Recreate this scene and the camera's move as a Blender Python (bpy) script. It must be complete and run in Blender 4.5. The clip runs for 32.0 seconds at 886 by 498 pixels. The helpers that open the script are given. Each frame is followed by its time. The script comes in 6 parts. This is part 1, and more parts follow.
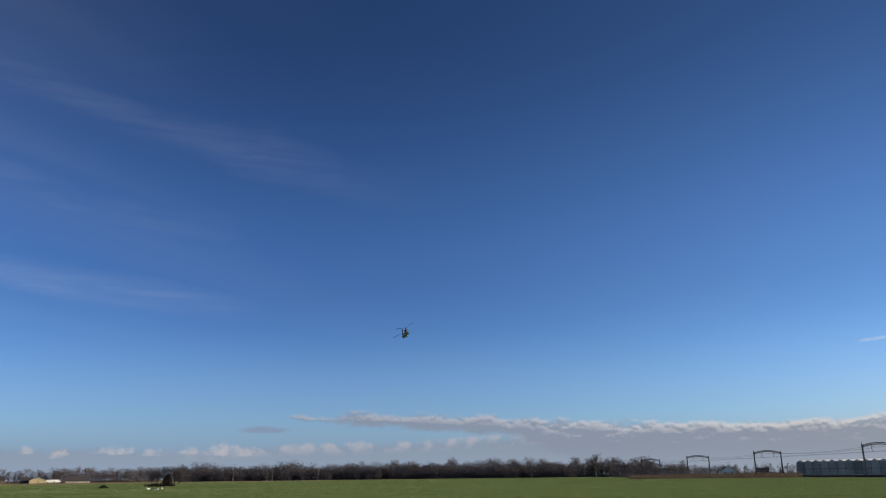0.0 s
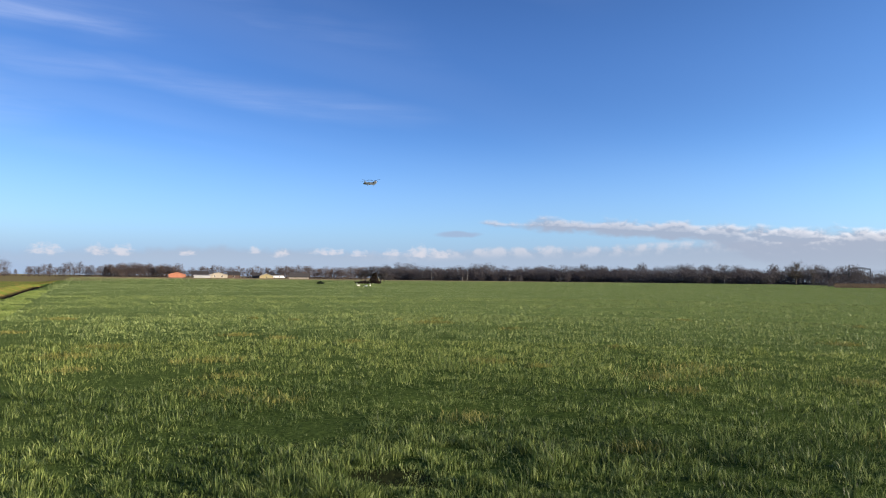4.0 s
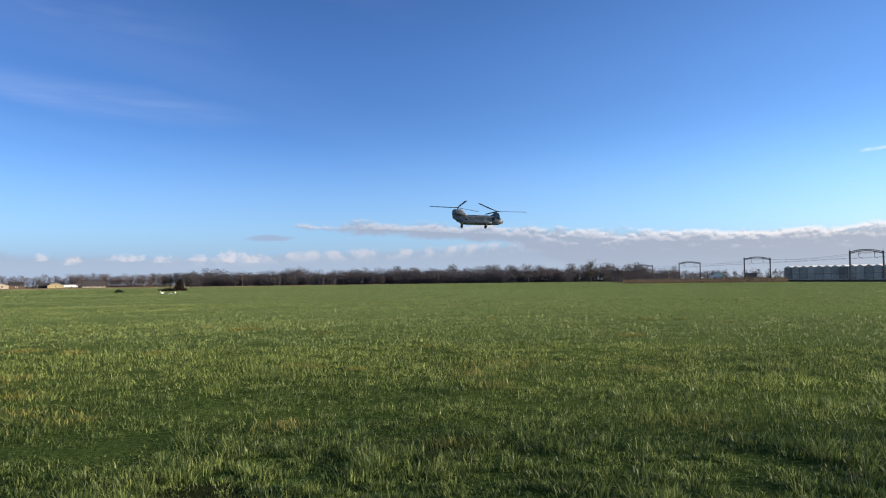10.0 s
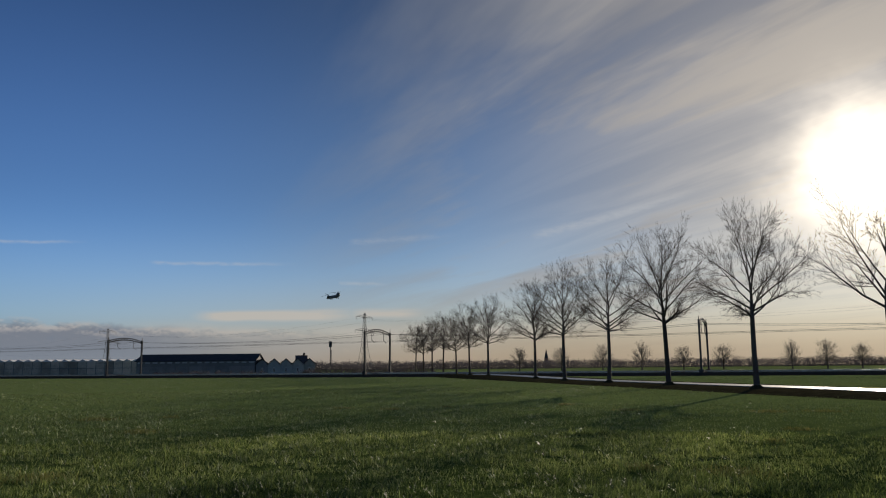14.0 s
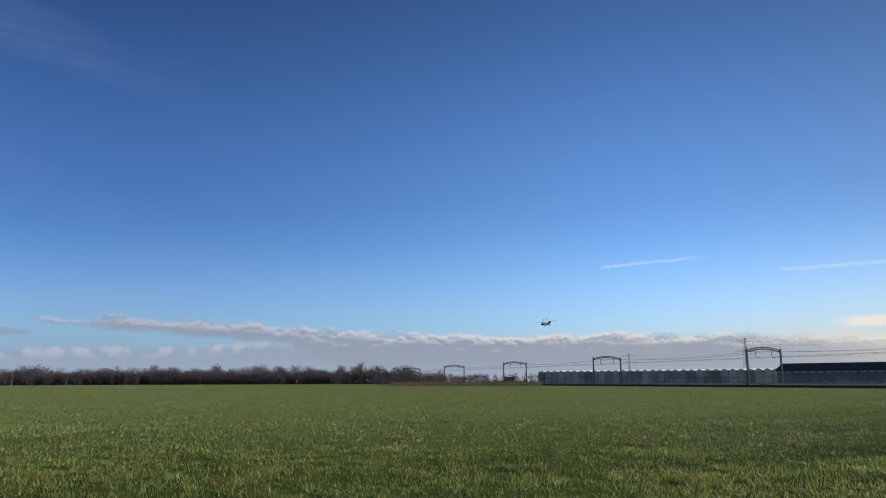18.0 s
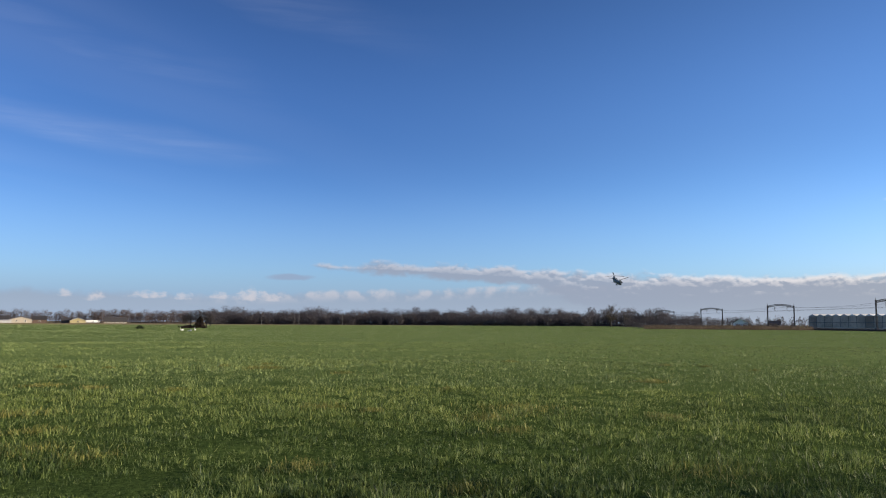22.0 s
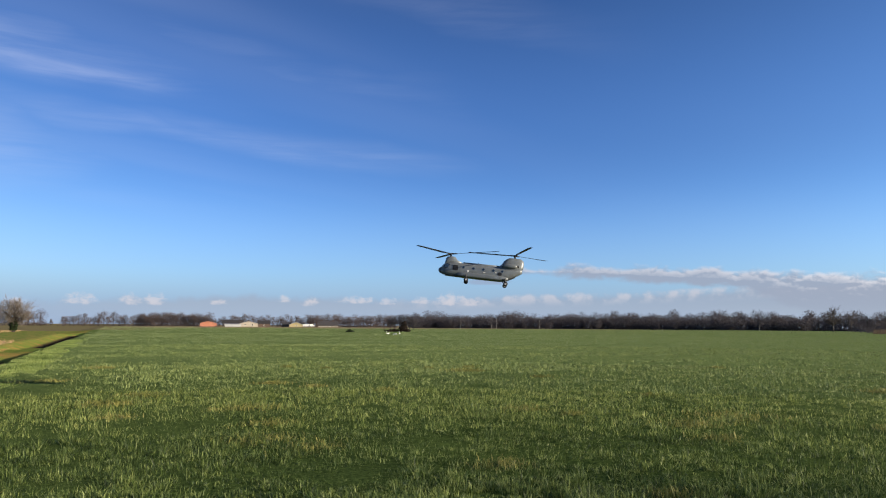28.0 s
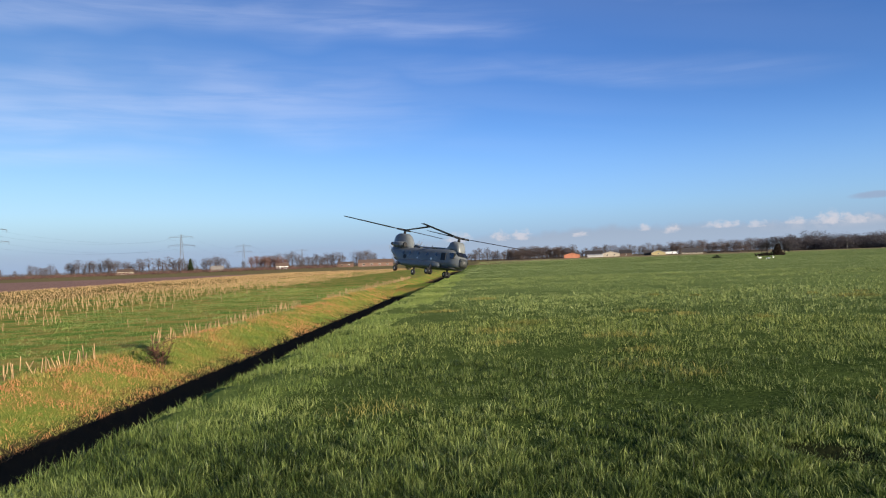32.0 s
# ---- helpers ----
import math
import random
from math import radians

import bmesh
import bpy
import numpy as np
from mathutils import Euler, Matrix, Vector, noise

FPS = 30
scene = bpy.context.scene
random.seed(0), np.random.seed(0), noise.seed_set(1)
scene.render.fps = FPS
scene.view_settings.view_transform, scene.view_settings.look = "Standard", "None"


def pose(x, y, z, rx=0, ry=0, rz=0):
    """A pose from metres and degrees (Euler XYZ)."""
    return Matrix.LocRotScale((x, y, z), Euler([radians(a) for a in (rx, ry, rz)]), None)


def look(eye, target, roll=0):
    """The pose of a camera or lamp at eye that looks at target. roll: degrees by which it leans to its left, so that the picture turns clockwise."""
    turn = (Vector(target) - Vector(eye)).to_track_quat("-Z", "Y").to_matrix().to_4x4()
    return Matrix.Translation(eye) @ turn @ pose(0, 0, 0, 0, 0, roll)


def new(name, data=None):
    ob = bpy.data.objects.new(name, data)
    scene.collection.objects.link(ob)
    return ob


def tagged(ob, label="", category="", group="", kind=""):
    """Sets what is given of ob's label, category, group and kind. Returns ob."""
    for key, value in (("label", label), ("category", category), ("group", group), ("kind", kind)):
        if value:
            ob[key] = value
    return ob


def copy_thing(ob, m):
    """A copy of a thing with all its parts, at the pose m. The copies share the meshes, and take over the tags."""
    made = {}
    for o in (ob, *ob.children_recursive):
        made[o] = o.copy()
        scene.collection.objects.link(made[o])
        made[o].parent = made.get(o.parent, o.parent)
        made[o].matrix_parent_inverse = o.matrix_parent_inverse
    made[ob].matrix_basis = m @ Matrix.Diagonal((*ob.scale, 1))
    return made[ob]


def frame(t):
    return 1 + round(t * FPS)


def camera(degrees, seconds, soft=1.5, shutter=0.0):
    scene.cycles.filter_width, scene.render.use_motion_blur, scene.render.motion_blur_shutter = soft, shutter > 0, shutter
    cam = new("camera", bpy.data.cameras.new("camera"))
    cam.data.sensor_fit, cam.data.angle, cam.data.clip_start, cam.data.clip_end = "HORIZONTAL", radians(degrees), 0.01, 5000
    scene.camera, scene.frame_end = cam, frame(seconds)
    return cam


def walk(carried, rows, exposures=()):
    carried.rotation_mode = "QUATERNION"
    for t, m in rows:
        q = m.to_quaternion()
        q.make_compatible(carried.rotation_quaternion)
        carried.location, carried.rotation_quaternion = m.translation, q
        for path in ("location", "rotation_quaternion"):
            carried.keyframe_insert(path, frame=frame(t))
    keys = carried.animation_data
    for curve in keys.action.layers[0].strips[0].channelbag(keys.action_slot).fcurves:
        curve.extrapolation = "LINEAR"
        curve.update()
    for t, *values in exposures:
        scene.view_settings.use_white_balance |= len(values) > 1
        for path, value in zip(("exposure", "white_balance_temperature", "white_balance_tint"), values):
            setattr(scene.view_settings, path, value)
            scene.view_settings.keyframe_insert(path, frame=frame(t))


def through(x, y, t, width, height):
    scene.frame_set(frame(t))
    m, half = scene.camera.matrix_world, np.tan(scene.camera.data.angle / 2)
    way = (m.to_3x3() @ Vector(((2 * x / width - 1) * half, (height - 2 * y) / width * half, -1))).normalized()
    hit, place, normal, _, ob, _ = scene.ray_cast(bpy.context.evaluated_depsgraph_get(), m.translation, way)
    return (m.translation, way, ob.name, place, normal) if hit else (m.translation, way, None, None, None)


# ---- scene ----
cam = camera(60.1, 32.0, soft=1.1)

# seconds, turn to the left, upward tilt, lean of the hand-held camera, which stays on one spot
LOOKS = [
    (0.0, 10.65, 16.52, 0.65),
    (0.5, 12.81, 14.63, 0.88),
    (1.0, 12.60, 10.82, 1.59),
    (1.5, 13.52, 7.55, 0.77),
    (2.0, 20.16, 6.36, 0.67),
    (2.5, 26.00, 5.80, 0.78),
    (4.5, 24.56, 0.98, -1.04),
    (5.0, 28.09, -0.07, 0.18),
    (5.5, 29.97, -1.72, 0.60),
    (6.0, 29.60, -1.31, 0.81),
    (6.5, 29.94, -1.65, 0.79),
    (7.0, 29.78, -1.77, 0.87),
    (7.5, 29.55, -1.99, 0.89),
    (8.0, 34.21, -1.53, 0.97),
    (8.5, 34.94, -0.37, 0.27),
    (9.0, 33.15, 1.74, 0.26),
    (9.5, 24.24, 2.11, 0.81),
    (10.0, 10.70, 2.40, 0.71),
    (10.4, -3.89, 4.07, -0.23),
    (10.7, -18.79, 5.59, -0.85),
    (11.0, -32.85, 6.23, -0.69),
    (11.5, -49.18, 7.14, -0.55),
    (12.0, -56.91, 8.59, -0.21),
    (12.5, -59.76, 8.62, 0.19),
    (13.0, -60.71, 8.31, 0.38),
    (13.5, -58.57, 8.21, 0.57),
    (14.0, -51.22, 8.82, 0.56),
    (14.5, -42.10, 9.25, -1.43),
    (15.0, -31.80, 7.92, 0.26),
    (15.5, -27.30, 9.02, 0.23),
    (17.5, -8.11, 9.47, 1.55),
    (18.0, -6.31, 9.80, 0.20),
    (18.5, -0.85, 10.21, 0.21),
    (19.0, 5.38, 9.21, 0.55),
    (19.5, 7.69, 9.58, 0.39),
    (20.0, 8.78, 9.95, 0.67),
    (20.5, 8.98, 9.91, 0.38),
    (21.0, 12.24, 8.45, 0.20),
    (21.5, 11.97, 6.54, -0.36),
    (22.0, 12.11, 5.52, -0.34),
    (22.5, 11.10, 6.39, -1.71),
    (23.0, 9.54, 4.70, -0.11),
    (23.5, 9.98, 4.87, -0.02),
    (24.0, 11.01, 4.09, -0.27),
    (24.5, 10.12, 3.97, -0.16),
    (26.5, 5.75, 3.14, 1.06),
    (27.0, 11.08, 3.88, 0.57),
    (27.5, 19.55, 5.14, -0.61),
    (28.0, 26.69, 5.73, -0.38),
    (28.5, 31.24, 4.52, -0.18),
    (29.0, 32.89, 1.54, 0.03),
    (29.5, 39.10, 0.30, 0.12),
    (30.0, 43.73, 0.33, 0.83),
    (30.5, 48.47, 0.55, 0.17),
    (31.0, 52.91, 1.35, 1.50),
    (31.5, 54.27, 1.27, 2.16),
    (32.0, 53.21, 0.87, 2.07),
]
EYE = Vector((0.0, 0.0, 1.6))
STAND = Vector((-0.1, 0.5, 1.6))  # where the eye stays for most of the clip, before a step back to EYE


def eye(t):
    f = min(1.0, max(0.0, (t - 24.5) / 6.5))
    return STAND.lerp(EYE, f * f * (3 - 2 * f))


EXPOSURES = [
    (0.0, 0.12), (1.0, 0.44), (2.0, 0.54), (2.5, 0.62), (5.0, 0.86), (8.0, 0.9), (9.0, 0.66), (10.0, 0.78), (11.0, 0.14), (12.0, -0.3), (13.0, -0.5),
    (14.0, -0.45), (15.0, -0.15), (18.0, 0.35), (20.0, 0.47), (23.0, 0.55), (27.0, 0.62), (28.0, 0.62), (29.0, 0.57), (30.0, 0.62), (31.0, 0.72), (32.0, 0.62),
]
walk(cam, [(t, pose(*eye(t), 90 + up, lean, turn)) for t, turn, up, lean in LOOKS], EXPOSURES)


# ---- light ----
SUN_AZ, SUN_EL = -81.4, 12.2  # degrees to the left of +y, and above the horizon


def toward(az, el=0.0):
    """A unit direction, az degrees to the left of +y and el degrees up."""
    a, e = radians(az), radians(el)
    return Vector((-math.sin(a) * math.cos(e), math.cos(a) * math.cos(e), math.sin(e)))


def place(az, r, z=0.0):
    d = toward(az) * r
    return Vector((d.x, d.y, z))


class Nodes:
    """Short hand for building node trees."""

    def __init__(self, tree):
        self.tree = tree
        tree.nodes.clear()

    def link(self, a, b):
        if isinstance(a, (int, float)):
            b.default_value = a
        elif isinstance(a, (tuple, list)):
            b.default_value = a
        else:
            self.tree.links.new(a, b)

    def math(self, op, a, b=0.0, c=None, clamp=False):
        n = self.tree.nodes.new("ShaderNodeMath")
        n.operation, n.use_clamp = op, clamp
        self.link(a, n.inputs[0])
        self.link(b, n.inputs[1])
        if c is not None:
            self.link(c, n.inputs[2])
        return n.outputs[0]

    def mul(self, a, b):
        return self.math("MULTIPLY", a, b)

    def plus(self, a, b):
        return self.math("ADD", a, b)

    def step(self, x, a, b, lo=0.0, hi=1.0):
        n = self.tree.nodes.new("ShaderNodeMapRange")
        n.interpolation_type, n.clamp = "SMOOTHSTEP", True
        for value, k in ((x, 0), (a, 1), (b, 2), (lo, 3), (hi, 4)):
            self.link(value, n.inputs[k])
        return n.outputs[0]

    def join(self, x, y, z=0.0):
        n = self.tree.nodes.new("ShaderNodeCombineXYZ")
        for value, k in ((x, 0), (y, 1), (z, 2)):
            self.link(value, n.inputs[k])
        return n.outputs[0]

    def split(self, v):
        n = self.tree.nodes.new("ShaderNodeSeparateXYZ")
        self.link(v, n.inputs[0])
        return n.outputs

    def vec(self, op, a, b=(0, 0, 0)):
        n = self.tree.nodes.new("ShaderNodeVectorMath")
        n.operation = op
        self.link(a, n.inputs[0])
        self.link(b, n.inputs[1])
        return n.outputs["Value"] if op in ("DOT_PRODUCT", "LENGTH", "DISTANCE") else n.outputs[0]

    def noise(self, v, scale=1.0, detail=3.0, rough=0.55, distortion=0.0):
        n = self.tree.nodes.new("ShaderNodeTexNoise")
        self.link(v, n.inputs["Vector"])
        n.inputs["Scale"].default_value = scale
        n.inputs["Detail"].default_value = detail
        n.inputs["Roughness"].default_value = rough
        n.inputs["Distortion"].default_value = distortion
        return n.outputs[0]

    def mix(self, f, a, b, blend="MIX"):
        n = self.tree.nodes.new("ShaderNodeMix")
        n.data_type, n.blend_type = "RGBA", blend
        self.link(f, n.inputs[0])
        self.link((*a, 1) if isinstance(a, (tuple, list)) else a, n.inputs[6])
        self.link((*b, 1) if isinstance(b, (tuple, list)) else b, n.inputs[7])
        return n.outputs[2]

    def ramp(self, f, *stops):
        n = self.tree.nodes.new("ShaderNodeValToRGB")
        self.link(f, n.inputs[0])
        while len(n.color_ramp.elements) < len(stops):
            n.color_ramp.elements.new(0.5)
        for e, (at, colour) in zip(n.color_ramp.elements, stops):
            e.position, e.color = at, (*colour, 1)
        return n.outputs[0]


world = bpy.data.worlds.new("sky")
scene.world = world
world.use_nodes = True
n = Nodes(world.node_tree)
sky = n.tree.nodes.new("ShaderNodeTexSky")
sky.sky_type, sky.sun_disc = "NISHITA", False
sky.sun_elevation, sky.sun_rotation = radians(SUN_EL), radians(-SUN_AZ)
sky.air_density, sky.dust_density, sky.ozone_density = 1.0, 0.6, 2.6
way = n.tree.nodes.new("ShaderNodeTexCoord").outputs["Generated"]
dx, dy, dz = n.split(way)
az = n.mul(n.math("ARCTAN2", n.mul(dx, -1.0), dy), 57.29578)
el = n.mul(n.math("ARCSINE", dz), 57.29578)
sunward = n.vec("DOT_PRODUCT", way, tuple(toward(SUN_AZ, SUN_EL)))
off_sun = n.mul(n.math("ARCCOSINE", n.math("MINIMUM", sunward, 1.0)), 57.29578)

# high thin cirrus, laid out on a flat layer overhead so that it narrows towards the horizon
over = n.math("DIVIDE", 1.0, n.plus(n.math("MAXIMUM", dz, 0.0), 0.06))
px, py = n.mul(dx, over), n.mul(dy, over)
turn = radians(66)
along = n.plus(n.mul(px, math.cos(turn)), n.mul(py, math.sin(turn)))
cross = n.plus(n.mul(px, -math.sin(turn)), n.mul(py, math.cos(turn)))
streak = n.noise(n.join(n.mul(along, 0.2), n.mul(cross, 0.9), 3.1), 1.0, 3.0, 0.5, 0.3)
patch = n.noise(n.join(n.mul(along, 0.28), n.mul(cross, 0.4), 7.7), 1.0, 2.0, 0.5)
cirrus = n.mul(n.step(streak, 0.38, 0.74), n.step(patch, 0.44, 0.62))
cirrus = n.mul(cirrus, n.step(el, 4.0, 11.0))
cirrus = n.mul(n.mul(cirrus, n.step(az, 12.0, 75.0, 0.05, 1.0)), 0.18)
fibre = n.noise(n.join(n.mul(az, 0.10), n.mul(el, 1.1), 2.7), 1.0, 5.0, 0.62, 0.4)
drift = n.noise(n.join(n.mul(az, 0.09), n.mul(el, 0.22), 5.2), 1.0, 2.0, 0.5)


def streak(az0, el0, az1, el1, width, strength, bow=0.0):
    """A soft band of cirrus between two directions, frayed along its length; bow: how far its middle is lifted."""
    f = n.math("DIVIDE", n.plus(az, -az0), az1 - az0)
    arch = n.mul(n.mul(f, n.math("SUBTRACT", 1.0, f)), 4.0 * bow)
    line = n.plus(n.plus(n.mul(f, el1 - el0), el0), n.plus(arch, n.mul(n.plus(drift, -0.5), 2.2 * width)))
    d = n.math("ABSOLUTE", n.math("SUBTRACT", el, line))
    soft = n.mul(n.step(d, width, 0.0), n.step(fibre, 0.25, 0.72, 0.35, 1.0))
    return n.mul(n.mul(soft, n.mul(n.step(f, -0.15, 0.2), n.step(f, 1.12, 0.6))), strength)


for row in ((50.0, 27.3, 13.0, 20.8, 2.4, 0.055, 0.4), (48.0, 14.2, 24.0, 11.9, 1.2, 0.10, 0.0), (66.0, 17.3, 45.0, 16.4, 1.3, 0.24, 0.2), (58.0, 14.2, 26.0, 11.8, 1.3, 0.11, 0.2), (50.0, 20.5, 24.0, 15.5, 2.4, 0.05, 0.3),
            (98.0, 16.4, 44.0, 16.8, 2.3, 0.2, 0.9), (98.0, 11.4, 50.0, 11.2, 3.4, 0.25, 0.4), (98.0, 7.9, 70.0, 8.0, 1.5, 0.20, 0.0), (84.0, 14.2, 50.0, 13.6, 1.8, 0.08, 0.0), (92.0, 20.5, 60.0, 21.0, 1.6, 0.16, 0.0)):
    cirrus = n.math("MAXIMUM", cirrus, streak(*row))
# veil of cloud in the quarter of the sky where the sun stands
veil = n.noise(n.join(n.mul(along, 0.35), n.mul(cross, 1.25), 1.3), 1.0, 5.0, 0.56, 0.25)
wisp = n.noise(n.join(n.mul(along, 0.5), n.mul(cross, 2.6), 5.9), 1.0, 5.0, 0.6, 0.3)
veil = n.mul(n.step(n.plus(veil, n.mul(n.plus(wisp, -0.5), 0.35)), 0.34, 0.66), n.step(off_sun, 46.0, 16.0))
veil = n.math("MAXIMUM", n.mul(veil, 0.9), n.step(off_sun, 34.0, 6.0, 0.0, 0.72))
veil = n.mul(veil, n.step(el, 1.0, 7.0, 0.35, 1.0))

lump = n.noise(n.join(n.mul(az, 0.22), n.mul(el, 0.35), 4.0), 1.0, 3.0, 0.55)
# bank of cumulus above the horizon, with lit tops and grey feet
def along_horizon(*stops):
    """A height in degrees that changes with the direction; stops: direction and height, from the right to the left."""
    f = n.math("DIVIDE", n.plus(az, 60.0), 120.0, clamp=True)
    return n.mul(n.ramp(f, *[((a + 60.0) / 120.0, (h / 6.0,) * 3) for a, h in stops]), 6.0)


roof = along_horizon((-48, 2.5), (-33, 2.95), (-25, 3.15), (-17, 3.45), (-9, 3.35), (-3, 3.6), (5, 4.05), (14, 4.5), (21.5, 4.3), (25, 3.9))
sole = along_horizon((-1, -2.0), (3, 1.9), (6, 2.75), (10, 3.05), (14, 3.35), (18, 3.65), (22, 4.05), (26, 4.7))


def bank(lift, shift):
    e, a = n.plus(el, lift), n.plus(az, shift)
    long = n.plus(n.noise(n.join(n.mul(a, 0.20), n.mul(e, 0.95), 0.4), 1.0, 2.0, 0.5, 0.1), -0.5)
    fine = n.plus(n.noise(n.join(n.mul(a, 0.62), n.mul(e, 1.05), 6.4), 1.0, 5.0, 0.58, 0.15), -0.5)
    rough = n.plus(n.mul(long, 0.9), n.mul(fine, 1.5))
    upper = n.plus(n.math("SUBTRACT", roof, e), rough)
    lower = n.plus(n.math("SUBTRACT", e, sole), n.mul(rough, 0.8))
    return n.math("MINIMUM", n.math("MINIMUM", upper, lower), n.plus(n.mul(rough, 1.1), 0.62))


thick = bank(0.0, 0.0)
above = bank(0.2, -0.1)
cumulus = n.mul(n.step(thick, -0.15, 0.42), n.step(az, -50.0, -38.0))
lit = n.step(n.math("SUBTRACT", thick, above), 0.02, 0.34)
lit = n.mul(n.mul(lit, n.step(thick, 0.95, 0.15, 0.25, 1.0)), n.step(el, 1.7, 2.9))
lit = n.mul(lit, n.step(az, 18.0, -22.0, 0.5, 1.35))
# smooth grey bank that lies along the whole horizon
crest = n.noise(n.join(n.mul(az, 0.75), n.mul(el, 0.8), 8.1), 1.0, 4.0, 0.55)
lid = n.plus(along_horizon((-6, 3.0), (2, 2.85), (8, 2.55), (14, 2.3), (22, 2.15), (28, 1.8), (40, 2.0), (48, 1.7), (58, 1.3)), n.mul(n.plus(crest, -0.5), 0.9))
low_bank = n.mul(n.step(n.math("SUBTRACT", el, lid), 0.3, -0.35), n.mul(n.step(az, -38.0, -28.0), n.step(az, 62.0, 44.0, 0.3, 1.0)))
over_lid = n.math("SUBTRACT", el, lid)
heads = n.mul(n.mul(n.step(over_lid, -0.9, -0.15), n.step(over_lid, 0.25, -0.1)), n.mul(n.step(crest, 0.40, 0.62), n.mul(n.step(az, -10.0, 0.0), n.step(az, 34.0, 22.0))))
# one small lens of cloud
lens = n.plus(n.math("POWER", n.mul(n.plus(az, -23.4), 0.55), 2.0), n.math("POWER", n.mul(n.plus(n.plus(el, -3.28), n.mul(n.plus(crest, -0.5), 0.3)), 4.0), 2.0))
lens = n.step(lens, 1.3, 0.2)
haze = n.step(el, 4.2, 0.2, 0.0, 0.8)
# row of small puffs further off, flat below and round above
billow = n.plus(n.noise(n.join(n.mul(az, 1.7), n.mul(el, 2.6), 2.2), 1.0, 5.0, 0.62, 0.3), -0.5)
puff = 0.0
for a_, e_, w_, h_ in ((55.9, 1.35, 0.55, 0.3), (52.0, 1.52, 0.85, 0.42), (48.8, 1.55, 0.6, 0.42), (47.3, 1.55, 0.6, 0.46), (43.0, 1.5, 0.5, 0.2), (38.4, 1.75, 0.4, 0.28), (36.6, 1.55, 0.5, 0.36), (33.1, 1.75, 1.1, 0.3), (30.9, 1.65, 0.6, 0.26),
                       (28.4, 1.75, 0.5, 0.3), (26.1, 1.75, 0.9, 0.5), (24.6, 1.6, 0.5, 0.3)):
    up = n.plus(el, -e_)
    up = n.math("DIVIDE", n.math("MAXIMUM", up, n.mul(up, -2.6)), h_ * 1.35)
    wide = n.mul(n.plus(az, -a_), 0.85 / w_)
    q = n.plus(n.plus(n.mul(up, up), n.mul(wide, wide)), n.mul(billow, 5.0))
    one = n.step(q, 1.5, -0.6)
    puff = one if puff == 0.0 else n.math("MAXIMUM", puff, one)


def trail(az0, el0, az1, el1, width, seed):
    f = n.math("DIVIDE", n.plus(az, -az0), az1 - az0)
    line = n.plus(n.mul(f, el1 - el0), el0)
    wob = n.mul(n.plus(n.noise(n.join(n.mul(az, 0.8), seed, 0.0), 1.0, 3.0, 0.5), -0.5), 0.25)
    t = n.step(n.math("ABSOLUTE", n.plus(n.math("SUBTRACT", el, line), wob)), width, 0.0)
    ends = n.mul(n.step(f, 0.0, 0.08), n.step(f, 1.0, 0.55))
    return n.mul(n.mul(t, ends), n.step(n.noise(n.join(n.mul(az, 1.2), n.mul(el, 4.0), seed), 1.0, 2.0), 0.3, 0.6, 0.4, 1.0))


# long flat strips of cloud and fading contrails
strip = n.math("MAXIMUM", streak(-34.2, 3.75, -44.6, 3.95, 0.6, 2.2, 0.1), streak(-44.6, 4.0, -50.0, 4.1, 0.5, 1.3))
strip = n.math("MAXIMUM", strip, streak(-42.0, 2.9, -60.0, 2.6, 0.7, 0.9))
strip = n.math("MAXIMUM", strip, streak(-30.0, 2.4, -56.0, 1.9, 1.3, 0.6))
trails = n.math("MAXIMUM", n.mul(trail(-17.9, 8.2, -26.5, 8.75, 0.17, 1.0), 0.9), n.mul(trail(-30.0, 7.48, -41.0, 7.66, 0.2, 4.0), 0.8))
trails = n.math("MAXIMUM", trails, n.mul(trail(-57.8, 9.6, -72.0, 12.6, 0.5, 8.0), 0.9))
trails = n.math("MAXIMUM", trails, n.mul(trail(-43.4, 6.28, -47.5, 6.2, 0.2, 2.0), 0.8))
trails = n.math("MAXIMUM", trails, n.mul(trail(-44.0, 9.3, -53.0, 9.9, 0.35, 6.0), 0.4))

warm = n.step(off_sun, 88.0, 22.0)
glare = n.plus(n.mul(n.math("POWER", n.step(off_sun, 30.0, 0.0), 3.0), 0.45), n.mul(n.math("POWER", n.step(n.plus(off_sun, n.mul(n.plus(lump, -0.5), 4.0)), 10.6, 0.5), 2.3), 4.4))
veil_colour = n.mix(n.step(off_sun, 42.0, 5.0), (4.9, 5.2, 5.7), (9.0, 8.1, 7.1))
veil_colour = n.mix(n.step(wisp, 0.62, 0.36, 0.0, 0.62), veil_colour, (4.3, 4.3, 4.6))
tint = n.mix(n.step(off_sun, 30.0, 62.0), (0.84, 1.06, 1.45), (1.12, 1.58, 2.46))
tint = n.mix(n.step(off_sun, 62.0, 102.0), tint, (0.77, 1.16, 2.0))
tint = n.mix(n.step(off_sun, 118.0, 160.0), tint, (0.92, 1.12, 1.5))
sky_colour = n.vec("MULTIPLY", sky.outputs[0], tint)
deep = n.tree.nodes.new("ShaderNodeVectorMath")
deep.operation = "SCALE"
n.link(sky_colour, deep.inputs[0])
n.link(n.mul(n.mul(n.step(el, 1.0, 14.0, 1.27, 0.82), n.step(el, 12.0, 34.0, 1.0, 0.57)), n.step(off_sun, 4.0, 30.0, 0.72, 1.0)), deep.inputs["Scale"])
sky_colour = deep.outputs[0]
